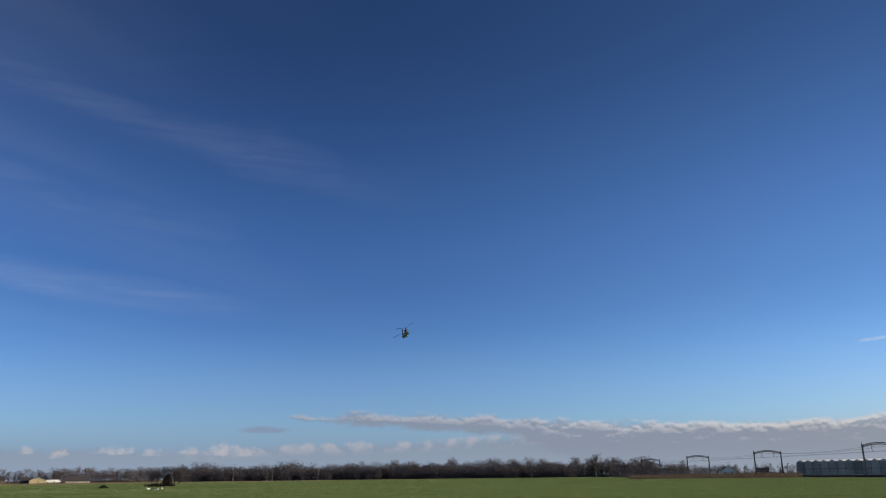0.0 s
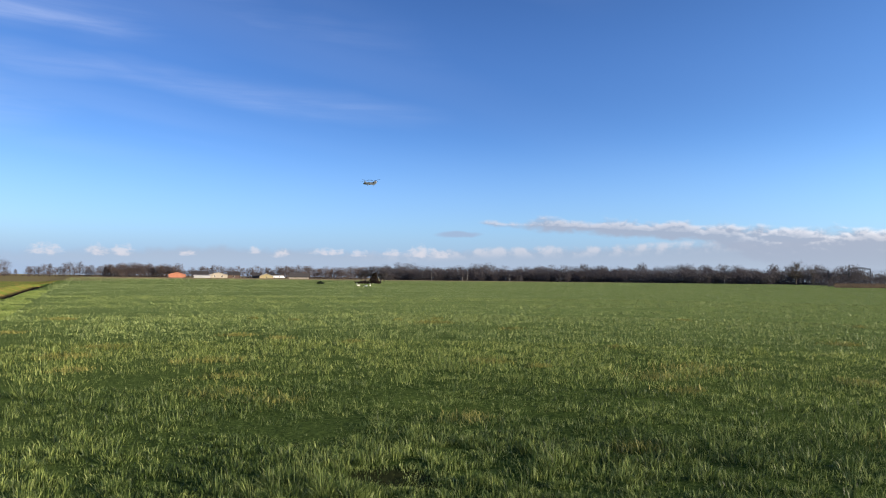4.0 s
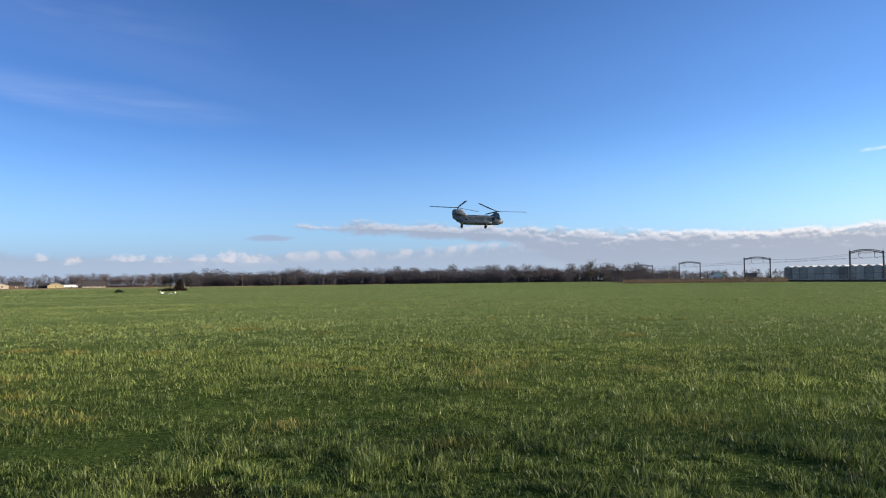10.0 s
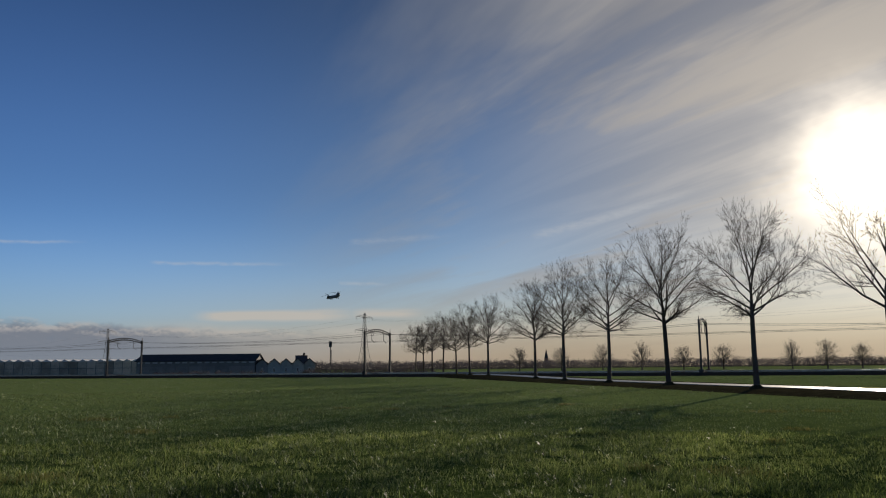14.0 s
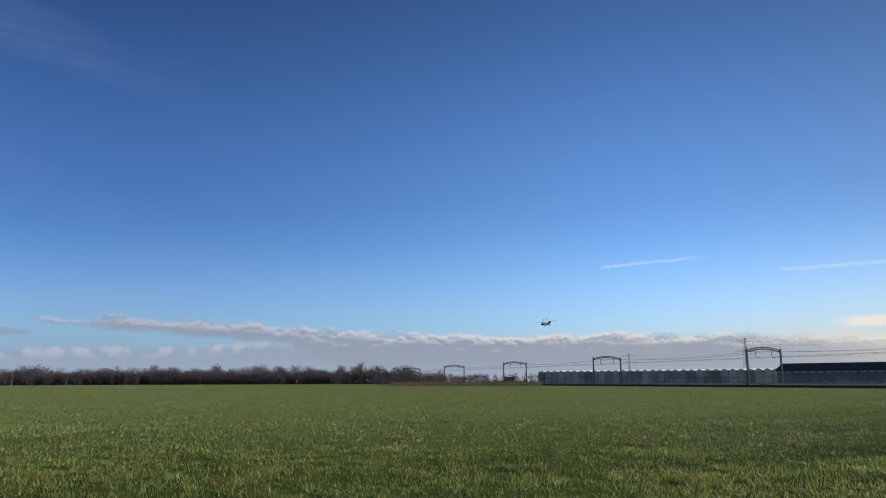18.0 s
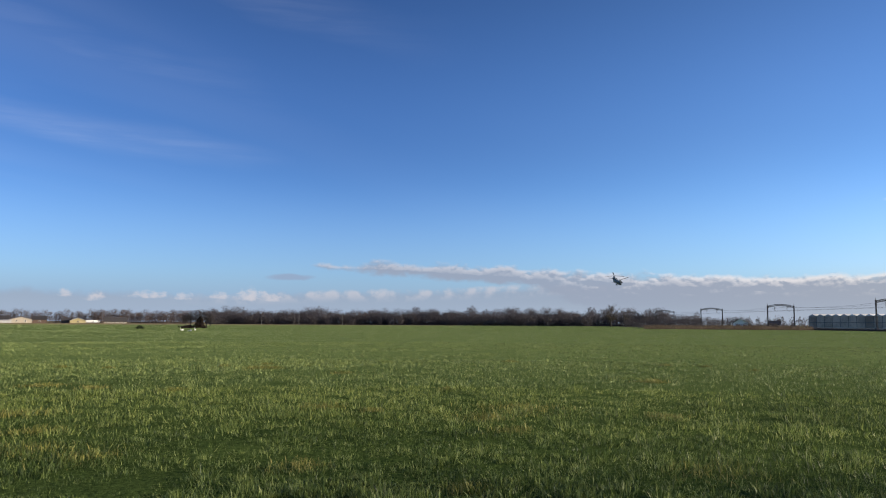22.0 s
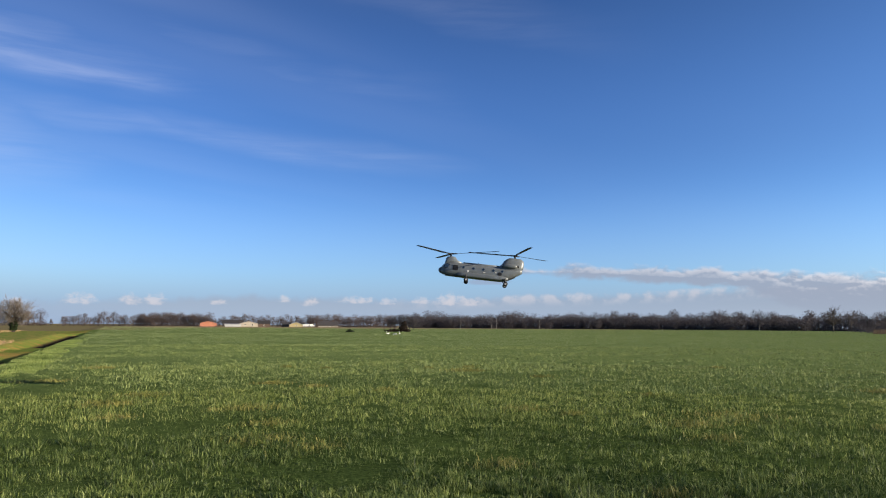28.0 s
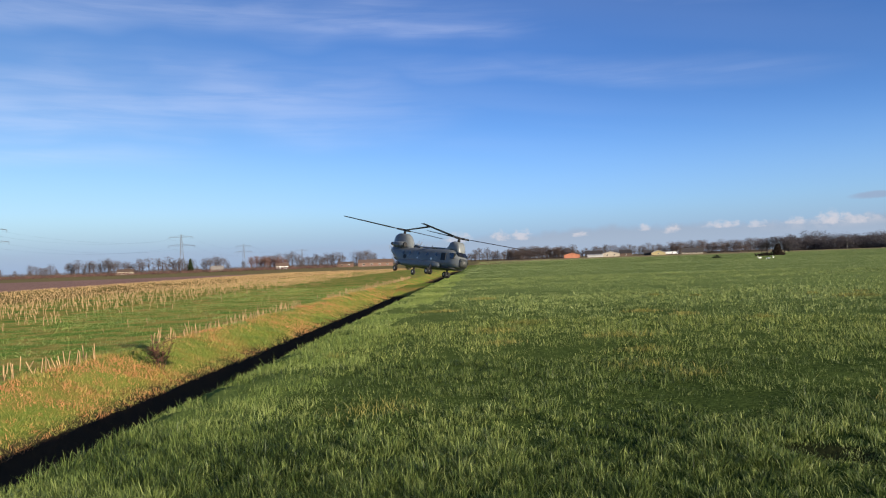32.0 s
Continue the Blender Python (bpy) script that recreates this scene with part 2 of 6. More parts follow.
c = n.mix(n.step(el, 11.0, 1.0, 0.0, 0.4), sky_colour, n.mix(n.step(off_sun, 75.0, 45.0), (3.7, 5.1, 6.8), (6.4, 6.6, 6.8)))
c = n.mix(cirrus, c, (8.0, 8.4, 10.2))
c = n.mix(veil, c, veil_colour)
c = n.mix(n.mul(trails, 0.42), c, (9.0, 9.4, 10.0))
c = n.mix(haze, c, n.mix(warm, (2.9, 4.0, 6.2), (6.8, 5.5, 4.2)))
c = n.mix(n.mul(n.step(el, 7.5, 0.5, 0.0, 0.6), n.math("POWER", warm, 2.0)), c, (7.8, 6.1, 4.3))
c = n.mix(n.mul(low_bank, n.mul(n.step(el, 0.0, 1.6, 0.55, 0.75), n.step(az, 14.0, -4.0, 0.95, 1.3))), c, n.mix(n.step(el, 0.2, 2.4), (4.0, 4.7, 5.7), (3.3, 3.9, 5.0)))
c = n.mix(n.mul(heads, 0.5), c, (6.6, 6.4, 6.9))
c = n.mix(n.mul(lens, 0.55), c, (3.0, 3.3, 4.6))
c = n.mix(n.mul(puff, 0.7), c, (6.6, 6.3, 6.7))
c = n.mix(n.math("MINIMUM", strip, 0.9), c, (9.6, 9.0, 8.1))
grey = n.mix(n.step(el, 0.5, 3.6), (3.3, 3.9, 5.0), (3.2, 3.7, 4.8))
grey = n.mix(n.mul(warm, 0.8), grey, (4.9, 4.8, 4.7))
cloud = n.mix(lit, grey, n.mix(warm, (7.6, 7.5, 8.0), (9.6, 8.4, 7.0)))
c = n.mix(n.mul(n.mul(cumulus, n.step(warm, 0.1, 0.9, 1.0, 0.5)), n.step(el, 0.2, 2.2, 0.35, 0.92)), c, cloud)
glow = n.tree.nodes.new("ShaderNodeVectorMath")
glow.operation = "SCALE"
glow.inputs[0].default_value = (7.0, 6.0, 4.6)
n.link(glare, glow.inputs["Scale"])
c = n.vec("ADD", c, glow.outputs[0])
back = n.tree.nodes.new("ShaderNodeBackground")
n.link(c, back.inputs[0])
back.inputs[1].default_value = 0.07
n.link(back.outputs[0], n.tree.nodes.new("ShaderNodeOutputWorld").inputs[0])

sun = new("sun", bpy.data.lights.new("sun", "SUN"))
sun.data.energy, sun.data.angle, sun.data.color = 5.0, radians(0.6), (1.0, 0.87, 0.70)
sun.matrix_world = look(toward(SUN_AZ, SUN_EL) * 100, (0, 0, 0))


# ---- materials ----
def shader(name, rough=0.7, metal=0.0, spec=0.3):
    m = bpy.data.materials.new(name)
    m.use_nodes = True
    g = Nodes(m.node_tree)
    b = g.tree.nodes.new("ShaderNodeBsdfPrincipled")
    b.inputs["Roughness"].default_value, b.inputs["Metallic"].default_value = rough, metal
    b.inputs["Specular IOR Level"].default_value = spec
    g.link(b.outputs[0], g.tree.nodes.new("ShaderNodeOutputMaterial").inputs[0])
    return m, g, b


def bump(g, b, height, strength=0.4, distance=0.02):
    k = g.tree.nodes.new("ShaderNodeBump")
    k.inputs["Strength"].default_value, k.inputs["Distance"].default_value = strength, distance
    g.link(height, k.inputs["Height"])
    g.link(k.outputs[0], b.inputs["Normal"])


def plain(name, colour, rough=0.7, metal=0.0, vary=0.25, scale=2.0, spec=0.3, relief=0.0):
    """A surface of one colour with stains at two scales and a shade of its own for each object."""
    m, g, b = shader(name, rough, metal, spec)
    at = g.tree.nodes.new("ShaderNodeTexCoord").outputs["Object"]
    own = g.tree.nodes.new("ShaderNodeObjectInfo").outputs["Random"]
    big, small = g.noise(at, scale, 4.0, 0.6), g.noise(at, scale * 11, 3.0, 0.6)
    f = g.plus(g.mul(big, 0.6), g.mul(small, 0.4))
    f = g.plus(f, g.mul(g.plus(own, -0.5), 0.3))
    lo = tuple(v * (1 - vary) for v in colour)
    hi = tuple(min(1.0, v * (1 + vary)) for v in colour)
    g.link(g.mix(g.step(f, 0.3, 0.7), lo, hi), b.inputs["Base Color"])
    if relief:
        bump(g, b, small, relief, 0.02)
    return m


def leafy(name, dark, mid, light, rough=0.6, through=0.35, spread=0.9, single=0.45, patchy=0.2, tuft=0.4, spec=0.25):
    """Blades, twigs and leaves: a shade for each piece, drifting over the ground, with light passing through."""
    m, g, b = shader(name, rough, 0.0, spec)
    own = g.tree.nodes.new("ShaderNodeNewGeometry").outputs["Random Per Island"]
    at = g.tree.nodes.new("ShaderNodeTexCoord").outputs["Object"]
    # tuft: weight of fine blotches; above 0.5 they paint shade between tufts
    drift = g.plus(g.mul(g.noise(at, 0.4, 3.0, 0.6), 1 - tuft), g.mul(g.noise(at, 6.0 if tuft > 0.5 else 3.6, 3.0, 0.65), tuft))
    f = g.plus(g.mul(own, single), g.mul(g.step(drift, 0.5 - patchy, 0.5 + patchy), 1 - single))
    colour = g.ramp(f, (0.12, dark), (0.5, mid), (spread, light))
    g.link(colour, b.inputs["Base Color"])
    if through:
        t = g.tree.nodes.new("ShaderNodeBsdfTranslucent")
        g.link(colour, t.inputs[0])
        k = g.tree.nodes.new("ShaderNodeMixShader")
        k.inputs[0].default_value = through
        g.link(b.outputs[0], k.inputs[1])
        g.link(t.outputs[0], k.inputs[2])
        for o in g.tree.nodes:
            if o.type == "OUTPUT_MATERIAL":
                g.link(k.outputs[0], o.inputs[0])
    return m


# the ditch runs along DITCH_U; DITCH_N points across it, away from the eye
DITCH_AZ = 50.0
DITCH_U = toward(DITCH_AZ)
DITCH_N = toward(DITCH_AZ + 90)
LIP, FAR_LIP, LOW = 3.65, 8.6, -0.35


HOLE = (-3.05, 6.0)  # a thin-grassed hollow, its shade painted into the ground


def ground_material():
    m, g, b = shader("field_soil_and_grass", 1.0, 0.0, 0.0)
    at = g.tree.nodes.new("ShaderNodeTexCoord").outputs["Object"]
    w = g.vec("DOT_PRODUCT", at, tuple(DITCH_N))
    s = g.vec("DOT_PRODUCT", at, tuple(DITCH_U))
    fine, mid, big = g.noise(at, 14.0, 5.0, 0.7), g.noise(at, 0.9, 4.0, 0.6), g.noise(at, 0.07, 3.0, 0.5)
    wob = g.plus(w, g.mul(g.plus(mid, -0.5), 2.0))
    flat = g.noise(g.join(g.mul(s, 0.25), g.mul(w, 0.25), 0.0), 1.0, 4.0, 0.6)
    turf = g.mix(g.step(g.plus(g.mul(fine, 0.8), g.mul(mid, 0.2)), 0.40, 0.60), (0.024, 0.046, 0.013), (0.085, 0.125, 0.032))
    turf = g.mix(g.step(big, 0.35, 0.7, 0.0, 0.5), turf, (0.12, 0.165, 0.046))
    # near turf painted dark as shade between tufts, far turf pale as sunlit sward
    far_lit = g.step(g.vec("LENGTH", at), 8.0, 46.0)
    turf = g.mix(far_lit, turf, g.mix(g.step(g.plus(g.mul(mid, 0.5), g.mul(fine, 0.5)), 0.35, 0.65), (0.145, 0.205, 0.064), (0.212, 0.272, 0.092)))
    rough = g.mix(g.step(flat, 0.46, 0.66), (0.17, 0.25, 0.045), (0.46, 0.23, 0.085))
    rough = g.mix(g.step(fine, 0.35, 0.7, 0.0, 0.6), rough, (0.30, 0.29, 0.065))
    headland = g.mix(g.step(mid, 0.38, 0.62), (0.15, 0.25, 0.05), (0.38, 0.30, 0.09))
    rows = g.math("SINE", g.mul(w, 2 * math.pi / 0.75))
    straw = g.mix(g.step(g.plus(rows, g.mul(g.plus(fine, -0.5), 2.0)), -0.6, 0.7), (0.13, 0.14, 0.045), (0.38, 0.25, 0.105))
    plough = g.mix(g.step(mid, 0.3, 0.7), (0.29, 0.175, 0.14), (0.41, 0.265, 0.215))
    turf = g.mix(g.step(g.plus(w, g.mul(g.plus(mid, -0.5), 1.0)), 2.1, 2.9), turf, (0.15, 0.205, 0.055))
    c = g.mix(g.step(w, 3.7, 4.3), turf, rough)
    # dark mud low in the ditch; its colour also paints in the ditch's shade
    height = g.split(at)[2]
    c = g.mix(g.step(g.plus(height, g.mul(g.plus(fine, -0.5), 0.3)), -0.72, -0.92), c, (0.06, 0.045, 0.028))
    c = g.mix(g.step(wob, 7.6, 9.2), c, headland)
    c = g.mix(g.step(g.plus(wob, g.mul(g.plus(big, -0.5), 10.0)), 29.0, 38.0), c, straw)
    c = g.mix(g.step(g.plus(w, g.mul(g.plus(big, -0.5), 8.0)), 57.0, 62.0), c, plough)
    edge = g.vec("DOT_PRODUCT", at, tuple(toward(60)))
    c = g.mix(g.mul(g.step(g.plus(edge, g.mul(g.plus(big, -0.5), 30.0)), 318.0, 330.0), 0.85), c, g.mix(g.step(mid, 0.35, 0.65), (0.27, 0.195, 0.12), (0.37, 0.275, 0.17)))
    ends = g.step(s, 205.0, 230.0)
    c = g.mix(g.mul(ends, g.step(w, -20.0, 4.0)), c, (0.25, 0.21, 0.10))
    # shade of the hollow, mixed into the turf colour around HOLE
    hollow_shade = g.vec("DISTANCE", g.vec("MULTIPLY", at, (0.77, 1.0, 0.0)), (HOLE[0] * 0.77, HOLE[1], 0.0))
    c = g.mix(g.step(g.plus(hollow_shade, g.mul(g.plus(mid, -0.5), 0.2)), 0.50, 0.22), c, (0.034, 0.04, 0.016))
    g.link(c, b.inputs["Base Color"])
    bump(g, b, g.plus(g.mul(fine, 0.8), mid), 0.8, 0.06)
    return m


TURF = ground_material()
# one grass: BLADE, MID, FIELD, FAR paled in turn, painting in distance haze
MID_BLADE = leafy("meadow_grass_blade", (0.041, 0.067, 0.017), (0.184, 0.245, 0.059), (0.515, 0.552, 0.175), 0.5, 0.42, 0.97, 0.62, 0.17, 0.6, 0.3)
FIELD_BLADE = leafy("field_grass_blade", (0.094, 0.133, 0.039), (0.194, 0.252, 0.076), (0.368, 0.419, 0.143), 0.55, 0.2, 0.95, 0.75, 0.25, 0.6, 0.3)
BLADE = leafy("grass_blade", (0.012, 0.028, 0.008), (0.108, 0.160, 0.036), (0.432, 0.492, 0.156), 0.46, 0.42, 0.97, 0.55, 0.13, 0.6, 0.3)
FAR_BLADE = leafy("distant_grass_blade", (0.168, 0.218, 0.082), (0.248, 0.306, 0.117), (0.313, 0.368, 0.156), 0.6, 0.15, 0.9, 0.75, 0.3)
DRY_BLADE = leafy("dry_grass_blade", (0.12, 0.14, 0.035), (0.24, 0.24, 0.06), (0.42, 0.37, 0.12), 0.55, 0.25)
LIP_BLADE = leafy("lush_grass_blade", (0.13, 0.19, 0.045), (0.255, 0.33, 0.085), (0.46, 0.50, 0.17), 0.5, 0.35, 0.95, 0.4, 0.2)
BANK_BLADE = leafy("bank_grass_blade", (0.16, 0.25, 0.05), (0.38, 0.34, 0.09), (0.60, 0.30, 0.125), 0.6, 0.25, 0.70, 0.2, 0.17)
STRAW_BLADE = leafy("straw_litter", (0.26, 0.17, 0.08), (0.42, 0.28, 0.13), (0.58, 0.42, 0.22), 0.7, 0.15)
STRAW = plain("maize_straw", (0.42, 0.28, 0.14), 0.8, vary=0.4, scale=6.0)
BARK = plain("bark", (0.085, 0.07, 0.055), 0.9, vary=0.35, scale=3.0, relief=0.5)
TWIG = leafy("bare_twigs", (0.05, 0.038, 0.03), (0.085, 0.065, 0.05), (0.14, 0.105, 0.08), 0.9, 0.0)
# lightened to grey-mauve, which paints in the haze over far trees
WOOD_TWIG = leafy("woodland_twigs", (0.086, 0.077, 0.083), (0.104, 0.093, 0.098), (0.128, 0.113, 0.116), 0.9, 0.45)
BRAMBLE = leafy("bramble_and_dead_leaves", (0.018, 0.013, 0.010), (0.035, 0.024, 0.018), (0.06, 0.04, 0.028), 0.9, 0.0)
RED_TWIG = leafy("reddish_twigs", (0.12, 0.07, 0.062), (0.18, 0.105, 0.09), (0.25, 0.145, 0.115), 0.9, 0.2)
# paler than TWIG; on the field trees this paints in haze
PALE_TWIG = leafy("pale_twigs", (0.12, 0.10, 0.085), (0.175, 0.148, 0.125), (0.25, 0.21, 0.175), 0.9, 0.0)
RUST_STEM = leafy("dead_weed_stems", (0.07, 0.035, 0.025), (0.12, 0.06, 0.04), (0.19, 0.10, 0.07), 0.9, 0.1)
HEDGE_TWIG = leafy("hedgerow_twigs", (0.085, 0.066, 0.06), (0.13, 0.10, 0.09), (0.18, 0.14, 0.125), 0.9, 0.4)
IVY = leafy("ivy_leaves", (0.012, 0.02, 0.008), (0.025, 0.04, 0.014), (0.05, 0.07, 0.022), 0.5, 0.1)
REED = leafy("dry_reed", (0.085, 0.062, 0.046), (0.135, 0.10, 0.072), (0.20, 0.15, 0.105), 0.9, 0.25)
STEEL = plain("painted_steel", (0.055, 0.055, 0.055), 0.55, 0.4, 0.3, 1.0)
GALV = plain("galvanised_steel", (0.12, 0.123, 0.126), 0.6, 0.1, 0.2, 0.5)
WIRE = plain("overhead_wire", (0.03, 0.03, 0.03), 0.6, 0.5)
GREY = plain("grey_green_paint", (0.150, 0.166, 0.172), 0.36, 0.0, 0.2, 9.0, 0.5)
DARK_GREY = plain("dark_grey_paint", (0.06, 0.065, 0.062), 0.5, 0.0, 0.2, 5.0, 0.4)
BLACK = plain("matt_black", (0.018, 0.018, 0.02), 0.55, 0.0, 0.3, 6.0)
RUBBER = plain("tyre_rubber", (0.02, 0.02, 0.02), 0.8, 0.0, 0.3, 9.0)
GLASS = plain("dark_glass", (0.012, 0.014, 0.016), 0.06, 0.0, 0.1, 1.0, 0.9)
MARK = plain("white_marking", (0.75, 0.75, 0.72), 0.5)
WHITE = plain("white_paint", (0.78, 0.77, 0.74), 0.55, vary=0.1)
FEATHER = plain("white_feathers", (0.86, 0.85, 0.80), 0.8, vary=0.06)
BEAK = plain("orange_beak", (0.6, 0.22, 0.03), 0.5)
ORANGE = plain("orange_roof_tiles", (0.50, 0.21, 0.125), 0.75, vary=0.15, scale=0.8)
BRICK = plain("brick_red", (0.17, 0.105, 0.08), 0.85, vary=0.25, scale=1.0)
BUFF = plain("buff_boarding", (0.46, 0.38, 0.20), 0.8, vary=0.15, scale=0.7)
CREAM = plain("cream_wall", (0.48, 0.42, 0.33), 0.8, vary=0.15, scale=0.7)
SLATE = plain("dark_roof", (0.06, 0.055, 0.055), 0.85, vary=0.25, scale=0.8)
TILE = plain("brown_roof", (0.13, 0.09, 0.07), 0.8, vary=0.25, scale=0.8)
CLAD = plain("grey_cladding", (0.23, 0.213, 0.19), 0.8, vary=0.2, scale=0.4)
PALE = plain("pale_sheeting", (0.50, 0.50, 0.49), 0.5, vary=0.12, scale=0.5)
GREENHOUSE = plain("whitewashed_glass", (0.47, 0.385, 0.30), 0.75, vary=0.4, scale=0.25, spec=0.05)
ROOF_GLASS = plain("roof_glass", (0.62, 0.60, 0.55), 0.4, vary=0.2, scale=0.3, spec=0.3)
ASPHALT = plain("wet_asphalt", (0.06, 0.06, 0.062), 0.38, vary=0.25, scale=0.6, spec=0.6, relief=0.15)
BALLAST = plain("track_ballast", (0.05, 0.043, 0.033), 1.0, vary=0.35, scale=2.0, spec=0.0, relief=0.6)
RAIL = plain("rail_steel", (0.35, 0.33, 0.31), 0.25, 0.9)
SOIL = plain("verge_soil", (0.06, 0.055, 0.03), 1.0, vary=0.45, scale=1.5, spec=0.0, relief=0.6)
WORKSHOP = plain("dirty_render", (0.33, 0.32, 0.295), 0.9, vary=0.3, scale=0.5)
CONCRETE = plain("concrete", (0.35, 0.34, 0.32), 0.85, vary=0.2, scale=1.0)


# ---- mesh helpers ----
def mesh_of(name, bm, material, smooth=False):
    me = bpy.data.meshes.new(name)
    bm.normal_update()
    bm.to_mesh(me)
    bm.free()
    me.materials.append(material)
    if smooth:
        for p in me.polygons:
            p.use_smooth = True
    return me


def part(name, bm, material, parent, label="", smooth=False):
    ob = new(name, mesh_of(name, bm, material, smooth))
    ob.parent = parent
    return tagged(ob, label)


def raw(name, verts, faces, material, parent=None, smooth=False):
    """One mesh from arrays: verts (n, 3) and triangles (m, 3)."""
    verts, faces = np.asarray(verts, np.float32), np.asarray(faces, np.int32)
    me = bpy.data.meshes.new(name)
    me.vertices.add(len(verts))
    me.vertices.foreach_set("co", verts.ravel())
    me.loops.add(faces.size)
    me.loops.foreach_set("vertex_index", faces.ravel())
    me.polygons.add(len(faces))
    me.polygons.foreach_set("loop_start", np.arange(0, faces.size, faces.shape[1], dtype=np.int32))
    me.polygons.foreach_set("loop_total", np.full(len(faces), faces.shape[1], np.int32))
    me.update(calc_edges=True)
    me.validate()
    me.materials.append(material)
    if smooth:
        me.polygons.foreach_set("use_smooth", np.ones(len(faces), bool))
    ob = new(name, me)
    ob.parent = parent
    return ob


def thing(name, at=(0, 0, 0), rz=0.0, **tags):
    ob = new(name)
    ob.empty_display_size = 0.2
    ob.matrix_basis = pose(at[0], at[1], at[2], 0, 0, rz)
    return tagged(ob, **tags)


def box(bm, cx, cy, cz, sx, sy, sz, m=None, bevel=0.0):
    r = bmesh.ops.create_cube(bm, size=1.0, matrix=(m or Matrix()) @ Matrix.Translation((cx, cy, cz)) @ Matrix.Diagonal((sx, sy, sz, 1)))
    if bevel:
        edges = {e for v in r["verts"] for e in v.link_edges}
        bmesh.ops.bevel(bm, geom=list(edges), offset=bevel, segments=2, profile=0.6, affect="EDGES")
    return bm


def bar(bm, a, b, r0, r1=None, sides=6):
    a, b = Vector(a), Vector(b)
    d = b - a
    if d.length < 1e-6:
        return bm
    m = Matrix.Translation((a + b) / 2) @ d.to_track_quat("Z", "Y").to_matrix().to_4x4()
    bmesh.ops.create_cone(bm, cap_ends=True, segments=sides, radius1=r0, radius2=r0 if r1 is None else r1, depth=d.length, matrix=m)
    return bm


def loft(rings, close=True):
    """A skin over rings of points with the same count."""
    bm = bmesh.new()
    loops = [[bm.verts.new(p) for p in ring] for ring in rings]
    k = len(loops[0])
    for a, b in zip(loops, loops[1:]):
        for i in range(k):
            bm.faces.new((a[i], a[(i + 1) % k], b[(i + 1) % k], b[i]))
    if close:
        bm.faces.new(loops[0][::-1])
        bm.faces.new(loops[-1])
    bmesh.ops.recalc_face_normals(bm, faces=bm.faces)
    return bm


def rounded(hw, zb, zt, y, k=20, power=3.2, cx=0.0):
    """A ring across the fuselage: a rounded rectangle of half width hw from zb to zt."""
    pts, cz, hh = [], (zb + zt) / 2, (zt - zb) / 2
    for i in range(k):
        a = 2 * math.pi * (i + 0.5) / k
        c, s = math.cos(a), math.sin(a)
        pts.append((cx + hw * math.copysign(abs(c) ** (2 / power), c), y, cz + hh * math.copysign(abs(s) ** (2 / power), s)))
    return pts


# ---- ground ----
def smooth(x, a, b):
    f = min(1.0, max(0.0, (x - a) / (b - a)))
    return f * f * (3 - 2 * f)


def ditch_depth(s):
    """How much of the ditch is cut at s along it: a grassed dam lies across it, and it ends further on."""
    open_part = 1 - smooth(s, 160, 168)
    dam = smooth(s, 53, 57) * (1 - smooth(s, 66, 70)) * 0.8
    return open_part * (1 - dam)


def ground_z(s, w):
    low = LOW * smooth(w, 3.6, 8.3)
    z = float(np.interp(w, [3.0, LIP, 4.1, 5.8, 7.0, FAR_LIP], [0.0, -0.05, -1.25, -1.25, -0.85, LOW]))
    k = ditch_depth(s)
    return z * k + low * (1 - k)


def ground_top(s, w):
    """The ground's height with its small bumps."""
    z = ground_z(s, w)
    if -60 < s < 200 and -40 < w < 60:
        z += 0.05 * noise.noise(Vector((s * 0.25, w * 0.25, 0)))
        if 3.3 < w < 9:
            z += 0.09 * noise.noise(Vector((s * 0.9, w * 0.9, 4)))
            if 3.2 <= w < 4.2:
                z += 0.13 * noise.noise(Vector((s * 0.55, 2.0, 9)))
    return z


def build_ground():
    ws = [-4200, -2400, -1200, -600, -300, -150, -80, -45, -25, -14, -8, -4, -1, 1, 2.2, 3.0, 3.25, 3.45, 3.65, 3.8, 3.95, 4.1, 4.4, 4.7, 5.0, 5.3, 5.6, 5.9, 6.2]
    ws += [6.5, 6.8, 7.1, 7.4, 7.7, 8.0, 8.3, 8.7, 9.3, 10, 11, 13, 16, 20, 26, 34, 45, 60, 80, 110, 150, 220, 320, 600, 1200, 2400, 4200]
    ss = [-4200, -2000, -900, -400, -180, -90, -45, -25] + [-15 + 0.6 * i for i in range(126)] + [61 + 1.5 * i for i in range(74)]
    ss += [174, 182, 195, 215, 240, 270, 310, 360, 440, 560, 800, 1300, 2200, 4200]
    verts, faces = [], []
    for s in ss:
        for w in ws:
            p = DITCH_U * s + DITCH_N * w
            z = ground_top(s, w)
            verts.append((p.x, p.y, z))
    k = len(ws)
    for i in range(len(ss) - 1):
        for j in range(k - 1):
            faces.append((i * k + j, i * k + j + 1, (i + 1) * k + j + 1, (i + 1) * k + j))
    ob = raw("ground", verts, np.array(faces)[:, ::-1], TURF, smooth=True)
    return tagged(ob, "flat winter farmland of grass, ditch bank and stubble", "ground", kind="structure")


build_ground()
water = new("water")
bm = bmesh.new()
for k in range(12):
    a, b = -12 + k * 5.5, -12 + (k + 1) * 5.5
    q = [DITCH_U * s + DITCH_N * w + Vector((0, 0, -1.17)) for s, w in ((a, 3.9), (b, 3.9), (b, 5.9), (a, 5.9))]
    bm.faces.new([bm.verts.new(p) for p in q])
bmesh.ops.remove_doubles(bm, verts=bm.verts, dist=0.001)
water_m, g, b = shader("ditch_water", 0.12, 0.0, 0.3)
at = g.tree.nodes.new("ShaderNodeTexCoord").outputs["Object"]
